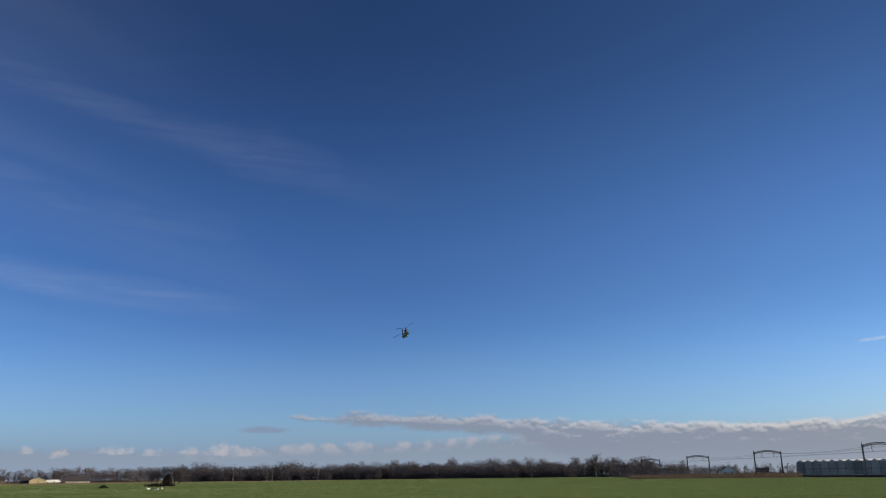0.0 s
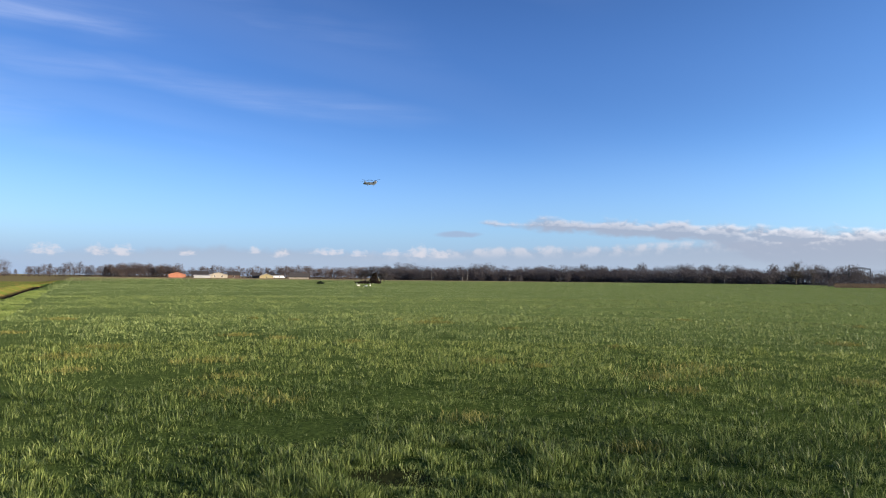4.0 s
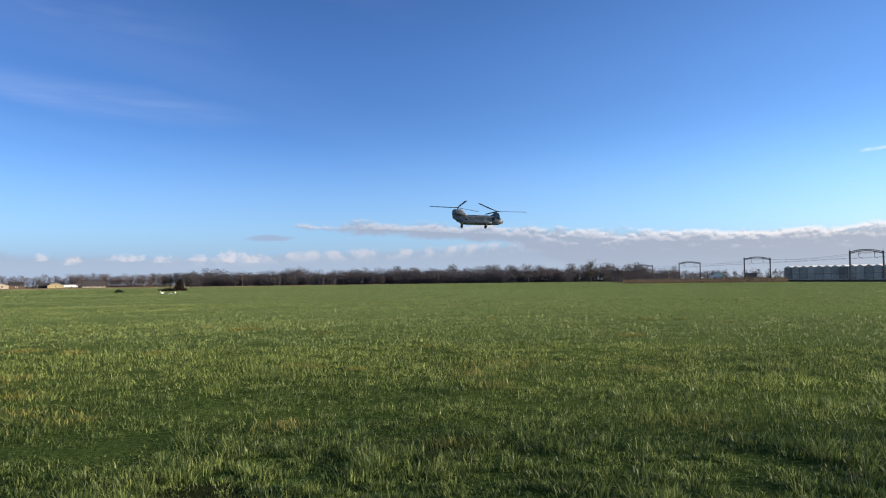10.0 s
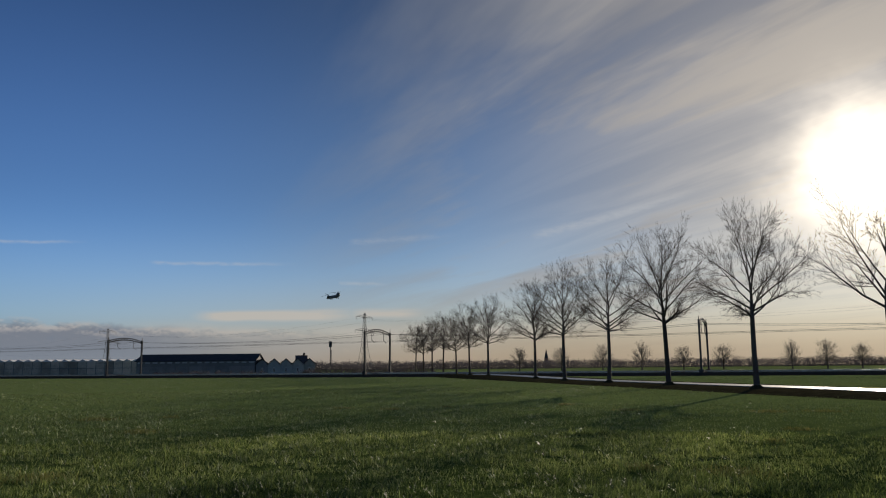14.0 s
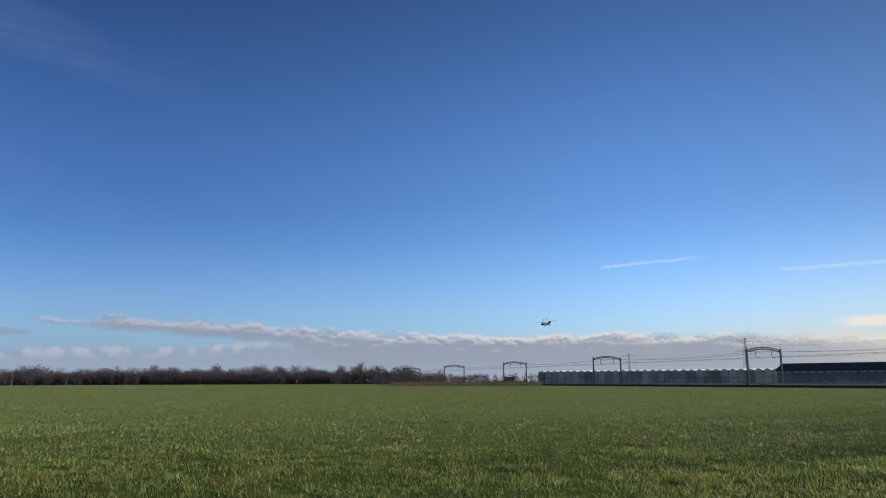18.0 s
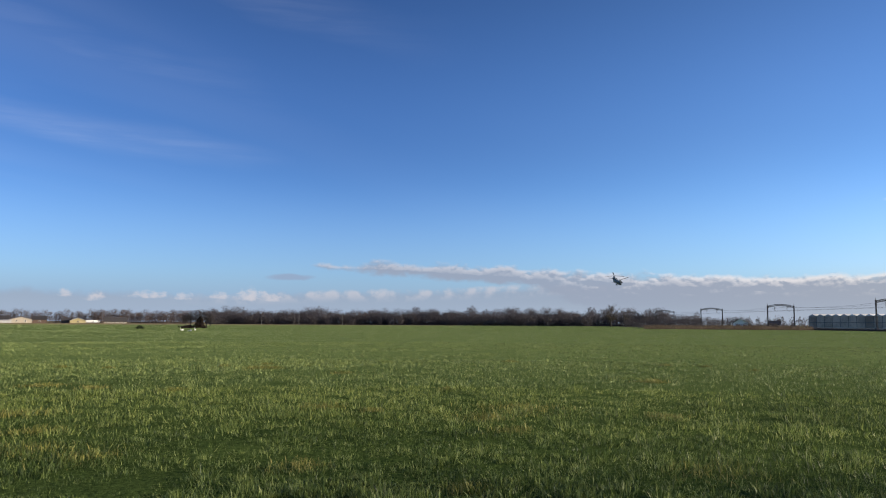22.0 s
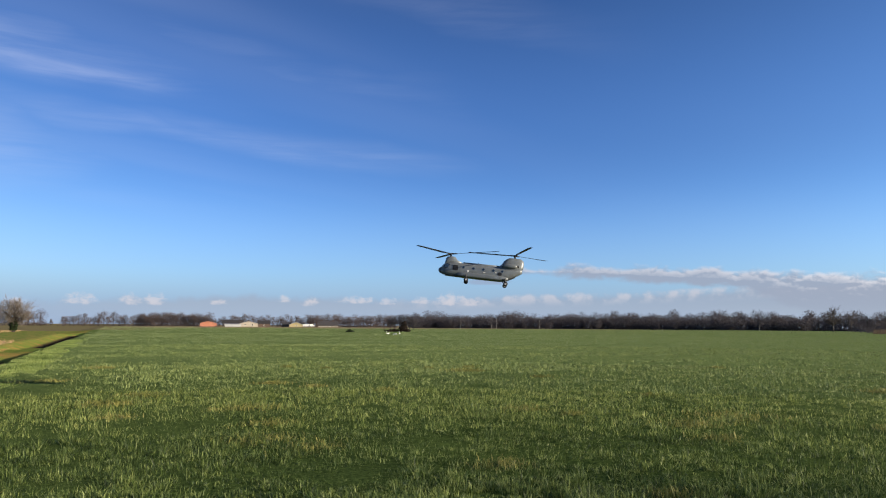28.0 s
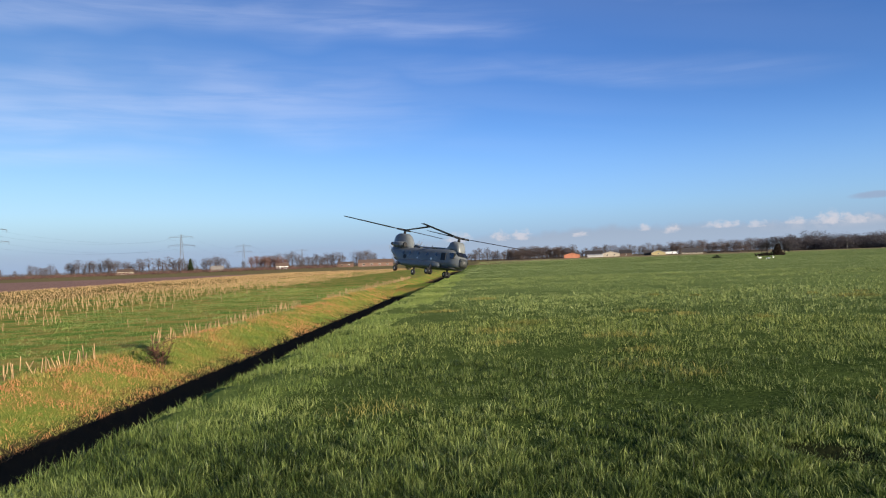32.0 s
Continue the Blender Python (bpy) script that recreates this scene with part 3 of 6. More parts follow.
g.link(g.mix(g.step(g.noise(at, 1.3, 4.0), 0.4, 0.7), (0.012, 0.012, 0.008), (0.03, 0.03, 0.014)), b.inputs["Base Color"])
bump(g, b, g.noise(at, 6.0, 2.0), 0.1, 0.02)
bpy.data.objects.remove(water)
water = tagged(new("water", mesh_of("water", bm, water_m)), "dark still water in the bottom of the ditch", "water", kind="structure")


# ---- model helicopter ----
K = 1.8 / 15.6  # size of the model against the real machine


def sc(points):
    return [(x * K, y * K, z * K) for x, y, z in points]


def section(y, hw, zb, zt, power=3.2, cx=0.0):
    return sc(rounded(hw, zb, zt, y, 20, power, cx))


def disc(bm, x, y, z, r, sx, sz=1.0, thick=0.04):
    """A thin round pane on the side of the body, facing along x."""
    m = Matrix.Translation((x * K, y * K, z * K)) @ Matrix.Rotation(radians(90), 4, "Y") @ Matrix.Diagonal((sz * K, K, K, 1))
    bmesh.ops.create_cone(bm, cap_ends=True, segments=14, radius1=r, radius2=r * 0.92, depth=thick * 2, matrix=m)


def build_helicopter():
    h = thing("model_helicopter", label="grey-green radio-controlled tandem-rotor transport helicopter in flight", category="model helicopter")
    body = [(7.8, 0.30, -0.55, -0.05), (7.55, 0.62, -0.85, 0.22), (7.1, 0.90, -1.04, 0.55), (6.5, 1.10, -1.16, 1.02), (5.9, 1.2, -1.2, 1.3), (5.0, 1.25, -1.22, 1.38),
            (3, 1.25, -1.22, 1.38), (0, 1.25, -1.22, 1.38), (-3, 1.25, -1.22, 1.38), (-4.4, 1.25, -1.2, 1.4), (-5.6, 1.2, -0.75, 1.42), (-6.6, 1.1, -0.2, 1.42),
            (-7.3, 0.98, 0.25, 1.38), (-7.8, 0.75, 0.55, 1.25)]
    part("fuselage", loft([section(*b) for b in body]), GREY, h, smooth=True)
    fwd = [(6.85, 0.42, 0.75, 1.3), (6.7, 0.58, 0.8, 2.0), (6.4, 0.66, 1.0, 2.38), (5.5, 0.70, 1.1, 2.5), (4.95, 0.66, 1.1, 2.38), (4.5, 0.52, 1.1, 1.85), (3.6, 0.3, 1.15, 1.45)]
    part("forward_pylon", loft([section(*b, 3.4) for b in fwd]), GREY, h, smooth=True)
    tip = [(7.9, 0.2, -0.52, -0.1), (7.8, 0.36, -0.66, 0.0), (7.58, 0.62, -0.86, 0.2), (7.42, 0.72, -0.92, 0.3)]
    part("nose_cone", loft([section(*b) for b in tip]), DARK_GREY, h, "dark grey nose tip", smooth=True)
    aft = []
    for z, y0, y1, hw in ((1.2, -2.7, -7.85, 0.95), (1.6, -3.5, -7.97, 0.86), (2.1, -3.95, -8.02, 0.74), (2.6, -4.2, -8.0, 0.64), (3.0, -4.6, -7.85, 0.55), (3.3, -5.2, -7.3, 0.38)):
        ring = []
        for i in range(20):
            a = 2 * math.pi * (i + 0.5) / 20
            c, s = math.cos(a), math.sin(a)
            ring.append((hw * math.copysign(abs(c) ** 0.75, c), (y0 + y1) / 2 + (y0 - y1) / 2 * math.copysign(abs(s) ** 0.7, s), z))
        aft.append(sc(ring))
    part("aft_pylon", loft(aft), GREY, h, smooth=True)
    for side in (-1, 1):
        eng = [(-4.1, 0.22, 1.35, 1.8), (-4.35, 0.38, 1.22, 2.0), (-5.4, 0.42, 1.18, 2.04), (-6.2, 0.38, 1.25, 1.98), (-6.8, 0.27, 1.38, 1.88)]
        e = part("engine", loft([section(y, hw, zb, zt, 2.2, side * 1.2) for y, hw, zb, zt in eng]), GREY, h, smooth=True)
        part("engine_intake", loft([section(y, 0.29, 1.33, 1.92, 2.0, side * 1.2) for y in (-3.95, -4.3)]), BLACK, e, "dark intake screen")
        part("exhaust", loft([section(y, 0.26, 1.42, 1.9, 2.0, side * 1.24) for y in (-6.7, -7.0)]), BLACK, e, "sooty exhaust")
        pod = [(4.3, 0.1, -1.0, -0.75), (3.9, 0.28, -1.22, -0.5), (3.0, 0.36, -1.27, -0.38), (0, 0.37, -1.28, -0.36), (-3.6, 0.36, -1.27, -0.38), (-4.8, 0.28, -1.15, -0.5), (-5.3, 0.1, -0.95, -0.7)]
        part("sponson", loft([section(y, hw, zb, zt, 3.2, side * 1.12) for y, hw, zb, zt in pod]), GREY, h, smooth=True)
        for y in (3.25, 1.35, -0.5, -2.4, -4.05):
            bm = bmesh.new()
            disc(bm, side * 1.235, y, 0.48, 0.22, side)
            part("window", bm, GLASS, h, "small round dark window")
        bm = bmesh.new()
        disc(bm, side * 1.24, -3.6, -0.05, 0.4, side, 0.8)
        part("hatch", bm, BLACK, h, "dark round side marking")
        for y, z, sy, sz in ((2.3, -0.12, 0.3, 0.26), (-0.7, -0.1, 0.26, 0.18), (-2.9, 0.12, 0.3, 0.12)):
            bm = box(bmesh.new(), side * 1.243 * K, y * K, z * K, 0.05 * K, sy * K, sz * K)
            part("marking", bm, MARK, h, "small white stencil")
        bm = box(bmesh.new(), side * 1.22 * K, 4.75 * K, 0.28 * K, 0.12 * K, 0.95 * K, 1.0 * K, bevel=0.03 * K)
        part("door", bm, BLACK, h, "dark open cabin door")
        bm = box(bmesh.new(), side * 1.03 * K, 6.3 * K, 0.46 * K, 0.26 * K, 0.95 * K, 0.72 * K, Matrix.Rotation(radians(0), 4, "Z"), 0.05 * K)
        part("cockpit_side_window", bm, GLASS, h, "dark cockpit glazing")
        q = [(side * 0.05, 7.26, 0.44), (side * 0.70, 7.10, 0.44), (side * 0.76, 6.62, 0.96), (side * 0.05, 6.74, 1.02)]
        q2 = [(x, y + 0.1, z + 0.06) for x, y, z in q]
        part("windscreen", loft([sc(q), sc(q2)]), GLASS, h, "dark windscreen pane")
        bm = box(bmesh.new(), side * 0.45 * K, 7.52 * K, -0.2 * K, 0.5 * K, 0.3 * K, 0.3 * K, bevel=0.05 * K)
        part("chin_window", bm, GLASS, h, "dark chin window")
        # gear: twin wheels in front, single wheels behind
        for y, twin in ((2.7, True), (-4.7, False)):
            x0 = side * (1.55 if twin else 1.6)
            bm = bmesh.new()
            bar(bm, Vector((x0 * 0.95, y, -0.85)) * K, Vector((x0, y - 0.15, -1.82)) * K, 0.13 * K, 0.11 * K, 8)
            bar(bm, Vector((x0 * 0.85, y + 0.6, -0.9)) * K, Vector((x0, y - 0.1, -1.55)) * K, 0.07 * K, 0.06 * K, 6)
            bar(bm, Vector((x0 - 0.38, y - 0.15, -1.82)) * K, Vector((x0 + 0.38, y - 0.15, -1.82)) * K, 0.08 * K, None, 8)
            leg = part("landing_gear_leg", bm, BLACK, h, "black oleo strut")
            for off in ((-0.27, 0.27) if twin else (0.0,)):
                w = bmesh.new()
                m = Matrix.Translation(Vector((x0 + off, y - 0.15, -1.82)) * K) @ Matrix.Rotation(radians(90), 4, "Y")
                for r0, r1, d, o in ((0.42, 0.34, 0.07, 0.13), (0.42, 0.42, 0.19, 0.0), (0.34, 0.42, 0.07, -0.13)):
                    bmesh.ops.create_cone(w, cap_ends=True, segments=18, radius1=r0 * K, radius2=r1 * K, depth=d * K, matrix=m @ Matrix.Translation((0, 0, o * K)))
                part("wheel", w, RUBBER, leg, "black rubber wheel", True)
                w = bmesh.new()
                bmesh.ops.create_cone(w, cap_ends=True, segments=12, radius1=0.18 * K, radius2=0.16 * K, depth=0.37 * K, matrix=m)
                part("wheel_hub", w, PALE, leg, "pale metal wheel hub")
    bm = box(bmesh.new(), 0, -5.6 * K, -0.72 * K, 1.7 * K, 2.2 * K, 0.1 * K, Matrix.Translation((0, -5.6 * K, -0.72 * K)) @ Matrix.Rotation(radians(-26), 4, "X") @ Matrix.Translation((0, 5.6 * K, 0.72 * K)), 0.02 * K)
    part("loading_ramp", bm, DARK_GREY, h, "closed dark grey loading ramp")
    keel = [(6.6, 0.8, -1.24, -1.0), (5.2, 1.05, -1.27, -1.0), (0, 1.08, -1.27, -1.0), (-4.2, 1.05, -1.25, -1.0), (-5.0, 0.9, -1.1, -0.85)]
    part("belly_panel", loft([section(*b, 4.0) for b in keel]), DARK_GREY, h, "darker grey belly panel", smooth=True)
    for y, z in ((5.6, 1.46), (1.8, 1.5), (-1.6, 1.52)):
        part("roof_hatch", box(bmesh.new(), 0.42 * K, y * K * 0.98, (z - 0.1) * K, 0.5 * K, 0.7 * K, 0.1 * K, bevel=0.02 * K), DARK_GREY, h, "flat roof hatch")
    bm = bar(bmesh.new(), Vector((0, 0.6, 1.36)) * K, Vector((0, 0.5, 1.85)) * K, 0.09 * K, 0.03 * K)
    part("aerial", bm, DARK_GREY, h, "short blade aerial")
    bm = bmesh.new()
    bar(bm, Vector((0, 3.4, 1.42)) * K, Vector((0, -3.8, 1.46)) * K, 0.2 * K, 0.2 * K, 8)
    part("spine_fairing", bm, GREY, h, smooth=True)
    rotors = []
    for name, y, z, tilt in (("forward_rotor", 5.85, 2.45, 5.0), ("aft_rotor", -6.2, 3.35, 2.0)):
        bm = bmesh.new()
        bar(bm, (0, 0, 0), (0, 0, 0.5 * K), 0.2 * K, 0.16 * K, 12)
        bar(bm, (0, 0, 0.42 * K), (0, 0, 0.62 * K), 0.4 * K, 0.3 * K, 14)
        for i in range(3):
            a = 2 * math.pi * i / 3
            d = Vector((math.cos(a), math.sin(a), 0.03))
            bar(bm, d * 0.2 * K + Vector((0, 0, 0.5 * K)), d * 1.25 * K + Vector((0, 0, 0.5 * K)), 0.15 * K, 0.11 * K, 8)
        r = part(name, bm, BLACK, h, "black three-bladed rotor head", True)
        for i in range(3):
            rings = []
            for f, chord in ((1.1, 0.3), (1.9, 0.78), (5.0, 0.8), (8.6, 0.78), (9.15, 0.62)):
                up = 0.5 + 0.045 * f
                pitch = radians(9 - 0.7 * f)
                ring = []
                for cx, cz in ((0.35, 0.0), (0.2, 0.06), (-0.2, 0.05), (-0.65, 0.0), (-0.2, -0.04), (0.2, -0.05)):
                    ring.append(Vector((f, chord * (cx * math.cos(pitch) - cz * math.sin(pitch)), up + chord * (cx * math.sin(pitch) + cz * math.cos(pitch)))) * K)
                rings.append(ring)
            b = part("blade", loft(rings), BLACK, r, "long black rotor blade", True)
            b.matrix_basis = pose(0, 0, 0, 0, 0, 120 * i)
        rotors.append((r, Vector((0, y, z)) * K, -tilt))
    return h, rotors


HELI, ROTORS = build_helicopter()

# seconds; direction and height of the model from the eye, its distance; heading against the line of sight (0 away, 90 to the left); nose up; bank to the right
FLIGHT = [
    (0.0, 13.39, 10.18, 73.5, 15, -8, -18), (0.5, 13.68, 9.37, 80.4, 28, -8, -15), (1.0, 14.79, 8.69, 90.2, 40, -9, -10), (1.5, 16.70, 8.13, 96.0, 50, -7, -8),
    (2.0, 19.13, 7.78, 101.9, 62, -5, -5), (2.5, 22.11, 7.80, 103.9, 70, -4, -6), (3.5, 27.33, 7.28, 104.9, 90, -2, -12), (4.5, 32.35, 6.60, 101.9, 112, 0, -25),
    (5.0, 34.38, 6.13, 96.0, 150, 0, -28), (5.5, 36.21, 5.96, 91.1, 158, -4, -22), (6.0, 37.65, 5.41, 86.2, 178, -6, -12), (6.5, 38.82, 4.90, 81.3, 190, -8, -8),
    (7.0, 39.54, 4.05, 75.5, 200, -10, -10), (7.5, 39.65, 3.27, 70.6, 208, -10, -8), (8.0, 39.06, 2.40, 63.7, 217, -9, -4), (8.5, 37.34, 2.23, 53.9, 226, -8, -2),
    (9.0, 33.14, 2.01, 45.1, 242, -10, 0), (9.5, 24.36, 2.79, 35.3, 256, -5, 0), (10.0, 8.05, 4.51, 27.4, 273, -2, -6), (10.5, -14.33, 5.94, 26.0, 288, -6, -14),
    (11.0, -32.76, 7.39, 32.3, 320, -10, -22), (11.5, -43.24, 7.39, 41.2, 340, -12, -24), (12.0, -47.88, 6.80, 56.8, 348, -10, -18), (12.5, -49.08, 5.97, 64.7, 358, -8, -18),
    (13.0, -48.18, 5.60, 72.5, 384, -6, -12), (13.5, -45.82, 5.34, 80.4, 402, -5, -8), (14.0, -43.10, 5.26, 88.2, 416, -5, -4), (14.5, -39.71, 5.31, 94.1, 424, -4, -2),
    (15.0, -35.76, 5.27, 98.0, 430, -4, 0), (15.5, -32.10, 5.27, 100.0, 436, -4, -2), (16.5, -24.32, 4.96, 109.8, 450, -4, -4), (17.5, -16.89, 4.78, 111.7, 468, -5, -18),
    (18.0, -13.96, 4.14, 110.7, 496, -6, -28), (18.5, -11.12, 3.83, 108.8, 510, -6, -30), (19.0, -8.93, 3.29, 106.8, 520, -6, -28), (19.5, -7.00, 3.11, 103.9, 540, -8, -20),
    (20.0, -5.43, 2.80, 100.9, 560, -12, -12), (20.5, -4.04, 2.81, 98.0, 572, -16, -4), (21.0, -2.92, 2.62, 95.1, 575, -20, 2), (21.5, -1.74, 2.84, 86.2, 570, -20, 4),
    (22.0, -0.69, 3.07, 76.4, 562, -16, 6), (22.5, 0.75, 3.28, 68.6, 554, -10, 4), (23.0, 1.76, 2.95, 61.7, 548, -6, 2), (23.5, 2.82, 2.82, 56.8, 543, -3, 0),
    (24.0, 3.37, 2.25, 51.9, 539, -1, 0), (24.5, 3.67, 1.95, 46.1, 534, 0, 2), (25.5, 5.36, 2.13, 30.4, 505, 6, 10), (26.5, 9.29, 3.27, 20.1, 472, 13, 22),
    (27.0, 14.04, 4.95, 17.8, 463, 15, 20), (27.5, 19.78, 5.18, 16.3, 456, 14, 12), (28.0, 23.92, 3.98, 16.7, 451, 6, 3), (28.5, 28.16, 1.72, 17.2, 453, 5, 0),
    (29.0, 32.77, 0.61, 17.2, 460, 1, -2), (29.5, 36.64, 0.09, 16.9, 480, 0, -3), (30.0, 41.80, -0.25, 15.9, 492, 0, -4), (30.5, 47.21, -0.09, 14.5, 508, 0, -4),
    (31.0, 52.11, -0.10, 12.9, 530, 2, -11), (31.5, 55.27, 0.20, 11.8, 552, -2, -14), (32.0, 54.35, 0.19, 12.0, 579, -4, -12),
]


def motions():
    rows = []
    for t, az, el, d, heading, nose, bank_angle in FLIGHT:
        p = eye(t) + toward(az, el) * d
        rows.append((t, pose(p.x, p.y, p.z, nose, bank_angle, az + heading)))
    walk(HELI, rows)
    for (rotor, at, tilt), spin, start in zip(ROTORS, (1.0, -1.0), (20.0, 75.0)):
        turn = [(i / 30, pose(at.x, at.y, at.z, tilt, 0, 0) @ pose(0, 0, 0, 0, 0, start + spin * 67.0 * i)) for i in range(32 * 30 + 1)]
        walk(rotor, turn)


# ---- trees ----
def sticks(A, B, r0, r1):
    """Three-sided tapered sticks between the points A and B, as arrays of verts and triangles."""
    A, B = np.asarray(A, float), np.asarray(B, float)
    r0, r1 = np.asarray(r0, float)[:, None], np.asarray(r1, float)[:, None]
    d = B - A
    d /= np.maximum(np.linalg.norm(d, axis=1, keepdims=True), 1e-6)
    ref = np.where(np.abs(d[:, 2:3]) > 0.9, np.array([[1.0, 0, 0]]), np.array([[0, 0, 1.0]]))
    u = np.cross(d, ref)
    u /= np.linalg.norm(u, axis=1, keepdims=True)
    v = np.cross(d, u)
    ring = []
    for k in range(3):
        a = 2 * math.pi * k / 3
        ring.append(u * math.cos(a) + v * math.sin(a))
    verts = np.stack([A + ring[0] * r0, A + ring[1] * r0, A + ring[2] * r0, B + ring[0] * r1, B + ring[1] * r1, B + ring[2] * r1], 1)
    base = np.arange(len(A))[:, None] * 6
    tri = np.array([[0, 1, 4], [0, 4, 3], [1, 2, 5], [1, 5, 4], [2, 0, 3], [2, 3, 5]])
    faces = (base[:, :, None] + tri[None]).reshape(-1, 3)
    return verts.reshape(-1, 3), faces


def strips(rng, A, B, r0, r1):
    """Hair-thin twigs, as narrow strips of two triangles."""
    A, B = np.asarray(A, float), np.asarray(B, float)
    u = np.cross(B - A, rng.normal(0, 1, A.shape))
    u /= np.maximum(np.linalg.norm(u, axis=1, keepdims=True), 1e-6)
    a, b = u * np.asarray(r0)[:, None] * 1.25, u * np.asarray(r1)[:, None] * 1.25
    verts = np.stack([A - a, A + a, B - b, B + b], 1).reshape(-1, 3)
    return verts, (np.arange(len(A))[:, None, None] * 4 + np.array([[0, 1, 3], [0, 3, 2]])[None]).reshape(-1, 3)


def grow(rng, segs, p, d, length, radius, level, plan):
    """Adds a bending branch and its side branches to segs. plan: per level, count of side branches, spread in degrees, ratio of length."""
    steps = 3 if level < len(plan) - 1 else 2
    q, dirn = np.array(p, float), np.array(d, float)
    points = [q.copy()]
    for i in range(steps):
        dirn = dirn + rng.normal(0, 0.10, 3) + np.array([0, 0, 0.03 if level < 2 else 0.05])
        dirn /= np.linalg.norm(dirn)
        q = q + dirn * length / steps
        points.append(q.copy())
    for i in range(steps):
        f0, f1 = i / steps, (i + 1) / steps
        segs.append((points[i], points[i + 1], radius * (1 - 0.65 * f0), radius * (1 - 0.65 * f1), level))
    if level >= len(plan):
        return
    count, spread, ratio = plan[level]
    for k in range(count):
        f = 1.0 if k == 0 else rng.uniform(0.3, 1.0)
        i = min(steps - 1, int(f * steps))
        at = points[i] + (points[i + 1] - points[i]) * (f * steps - i)
        axis = np.cross(dirn, rng.normal(0, 1, 3))
        axis /= np.linalg.norm(axis) + 1e-9
        a = radians(spread) * (0.35 if k == 0 else rng.uniform(0.65, 1.25))
        nd = dirn * math.cos(a) + np.cross(axis, dirn) * math.sin(a)
        grow(rng, segs, at, nd / np.linalg.norm(nd), length * ratio * rng.uniform(0.75, 1.2), max(0.004, radius * (1 - 0.65 * f) * 0.56), level + 1, plan)


FULL = [(0, 0, 0), (9, 34, 0.42), (7, 34, 0.50), (5, 34, 0.52)]
SMALL = [(0, 0, 0), (8, 36, 0.52), (7, 34, 0.6)]


def bare_tree(name, seed, height, fork, width, trunk_r, label, category, group="", plan=None, twig=None, fine_r=0.0032, n_limb=17, low=-46):
    """A leafless tree: a trunk that runs on as a leader, limbs that sweep out and up into an egg-shaped crown, and fine twigs."""
    rng = np.random.default_rng(seed)
    t = thing(name, label=label, category=category, group=group)
    segs = []
    rise = height - fork
    leader = [np.array([rng.normal(0, 0.015), rng.normal(0, 0.015), fork * 0.5])]
    for f in (0.0, 0.2, 0.36, 0.52, 0.68):
        leader.append(np.array([rng.normal(0, 0.02 + 0.25 * f), rng.normal(0, 0.02 + 0.25 * f), fork + rise * f]))
    wide, mid_z = width * 0.33 * height, fork + 0.5 * rise
    for k in range(n_limb):
        f = (k + 0.3) / n_limb
        a, e = 2.4 * k + rng.uniform(-0.4, 0.4), radians(low + (82 - low) * f + rng.uniform(-6, 6))
        at_f = 0.5 * f * f
        i = 1 + min(3, int(at_f / 0.18))
        start = leader[i] + (leader[i + 1] - leader[i]) * min(1.0, (at_f - 0.18 * (i - 1)) / 0.18)
        aim = np.array([math.cos(a) * math.cos(e) * wide, math.sin(a) * math.cos(e) * wide, mid_z + 0.5 * rise * math.sin(e)])
        d = aim - start
        far = np.linalg.norm(d)
        d = d / far + np.array([0, 0, -0.06])
        grow(rng, segs, start, d / np.linalg.norm(d), far * rng.uniform(0.66, 0.82), trunk_r * (0.42 - 0.16 * f), 1, plan or FULL)
    segs = [(a, b, max(r0, fine_r), max(r1, fine_r), lv) for a, b, r0, r1, lv in segs]
    main = [s for s in segs if s[4] == 1]
    fine = [s for s in segs if s[4] > 1]
    bm = bmesh.new()
    bar(bm, (0, 0, -0.3), (0, 0, 0.25), trunk_r * 1.6, trunk_r * 1.1, 10)
    bar(bm, (0, 0, 0.2), tuple(leader[0]), trunk_r * 1.1, trunk_r * 0.9, 10)
    rr = [0.9, 0.78, 0.5, 0.32, 0.2, 0.08]
    for a, b, r0, r1 in zip(leader, leader[1:], rr, rr[1:]):
        bar(bm, tuple(a), tuple(b), trunk_r * r0, trunk_r * r1, 8)
    for a, b, r0, r1, _ in main:
        bar(bm, a, b, r0, r1, 6)
    part("trunk", bm, BARK, t)
    if group:
        part("root_mound", bar(bmesh.new(), (0, 0, -0.25), (0, 0, 0.22), 0.75, 0.22, 12), SOIL, t, "low mound of dark earth round the trunk")
    last = len(plan or FULL)
    limb, twigs = [s for s in fine if s[4] < last], [s for s in fine if s[4] >= last]
    v, f = sticks(*[[s[k] for s in limb] for k in range(4)])
    v2, f2 = strips(rng, *[[s[k] for s in twigs] for k in range(4)])
    raw("crown", np.concatenate([v, v2]), np.concatenate([f, f2 + len(v)]), twig or TWIG, t)
    return t


# the road and its row of young trees run along ROAD_U at ROAD_Q to the right of the eye
ROAD_U, ROAD_N = toward(-40.15), toward(-130.15)
ROAD_Q = 28.5


def on_road(p, q, z=0.0):
    v = ROAD_U * p + ROAD_N * q + STAND
    return Vector((v.x, v.y, z))


def road_z(p):
    return 0.1 + 0.28 * smooth(p, 70, 120)


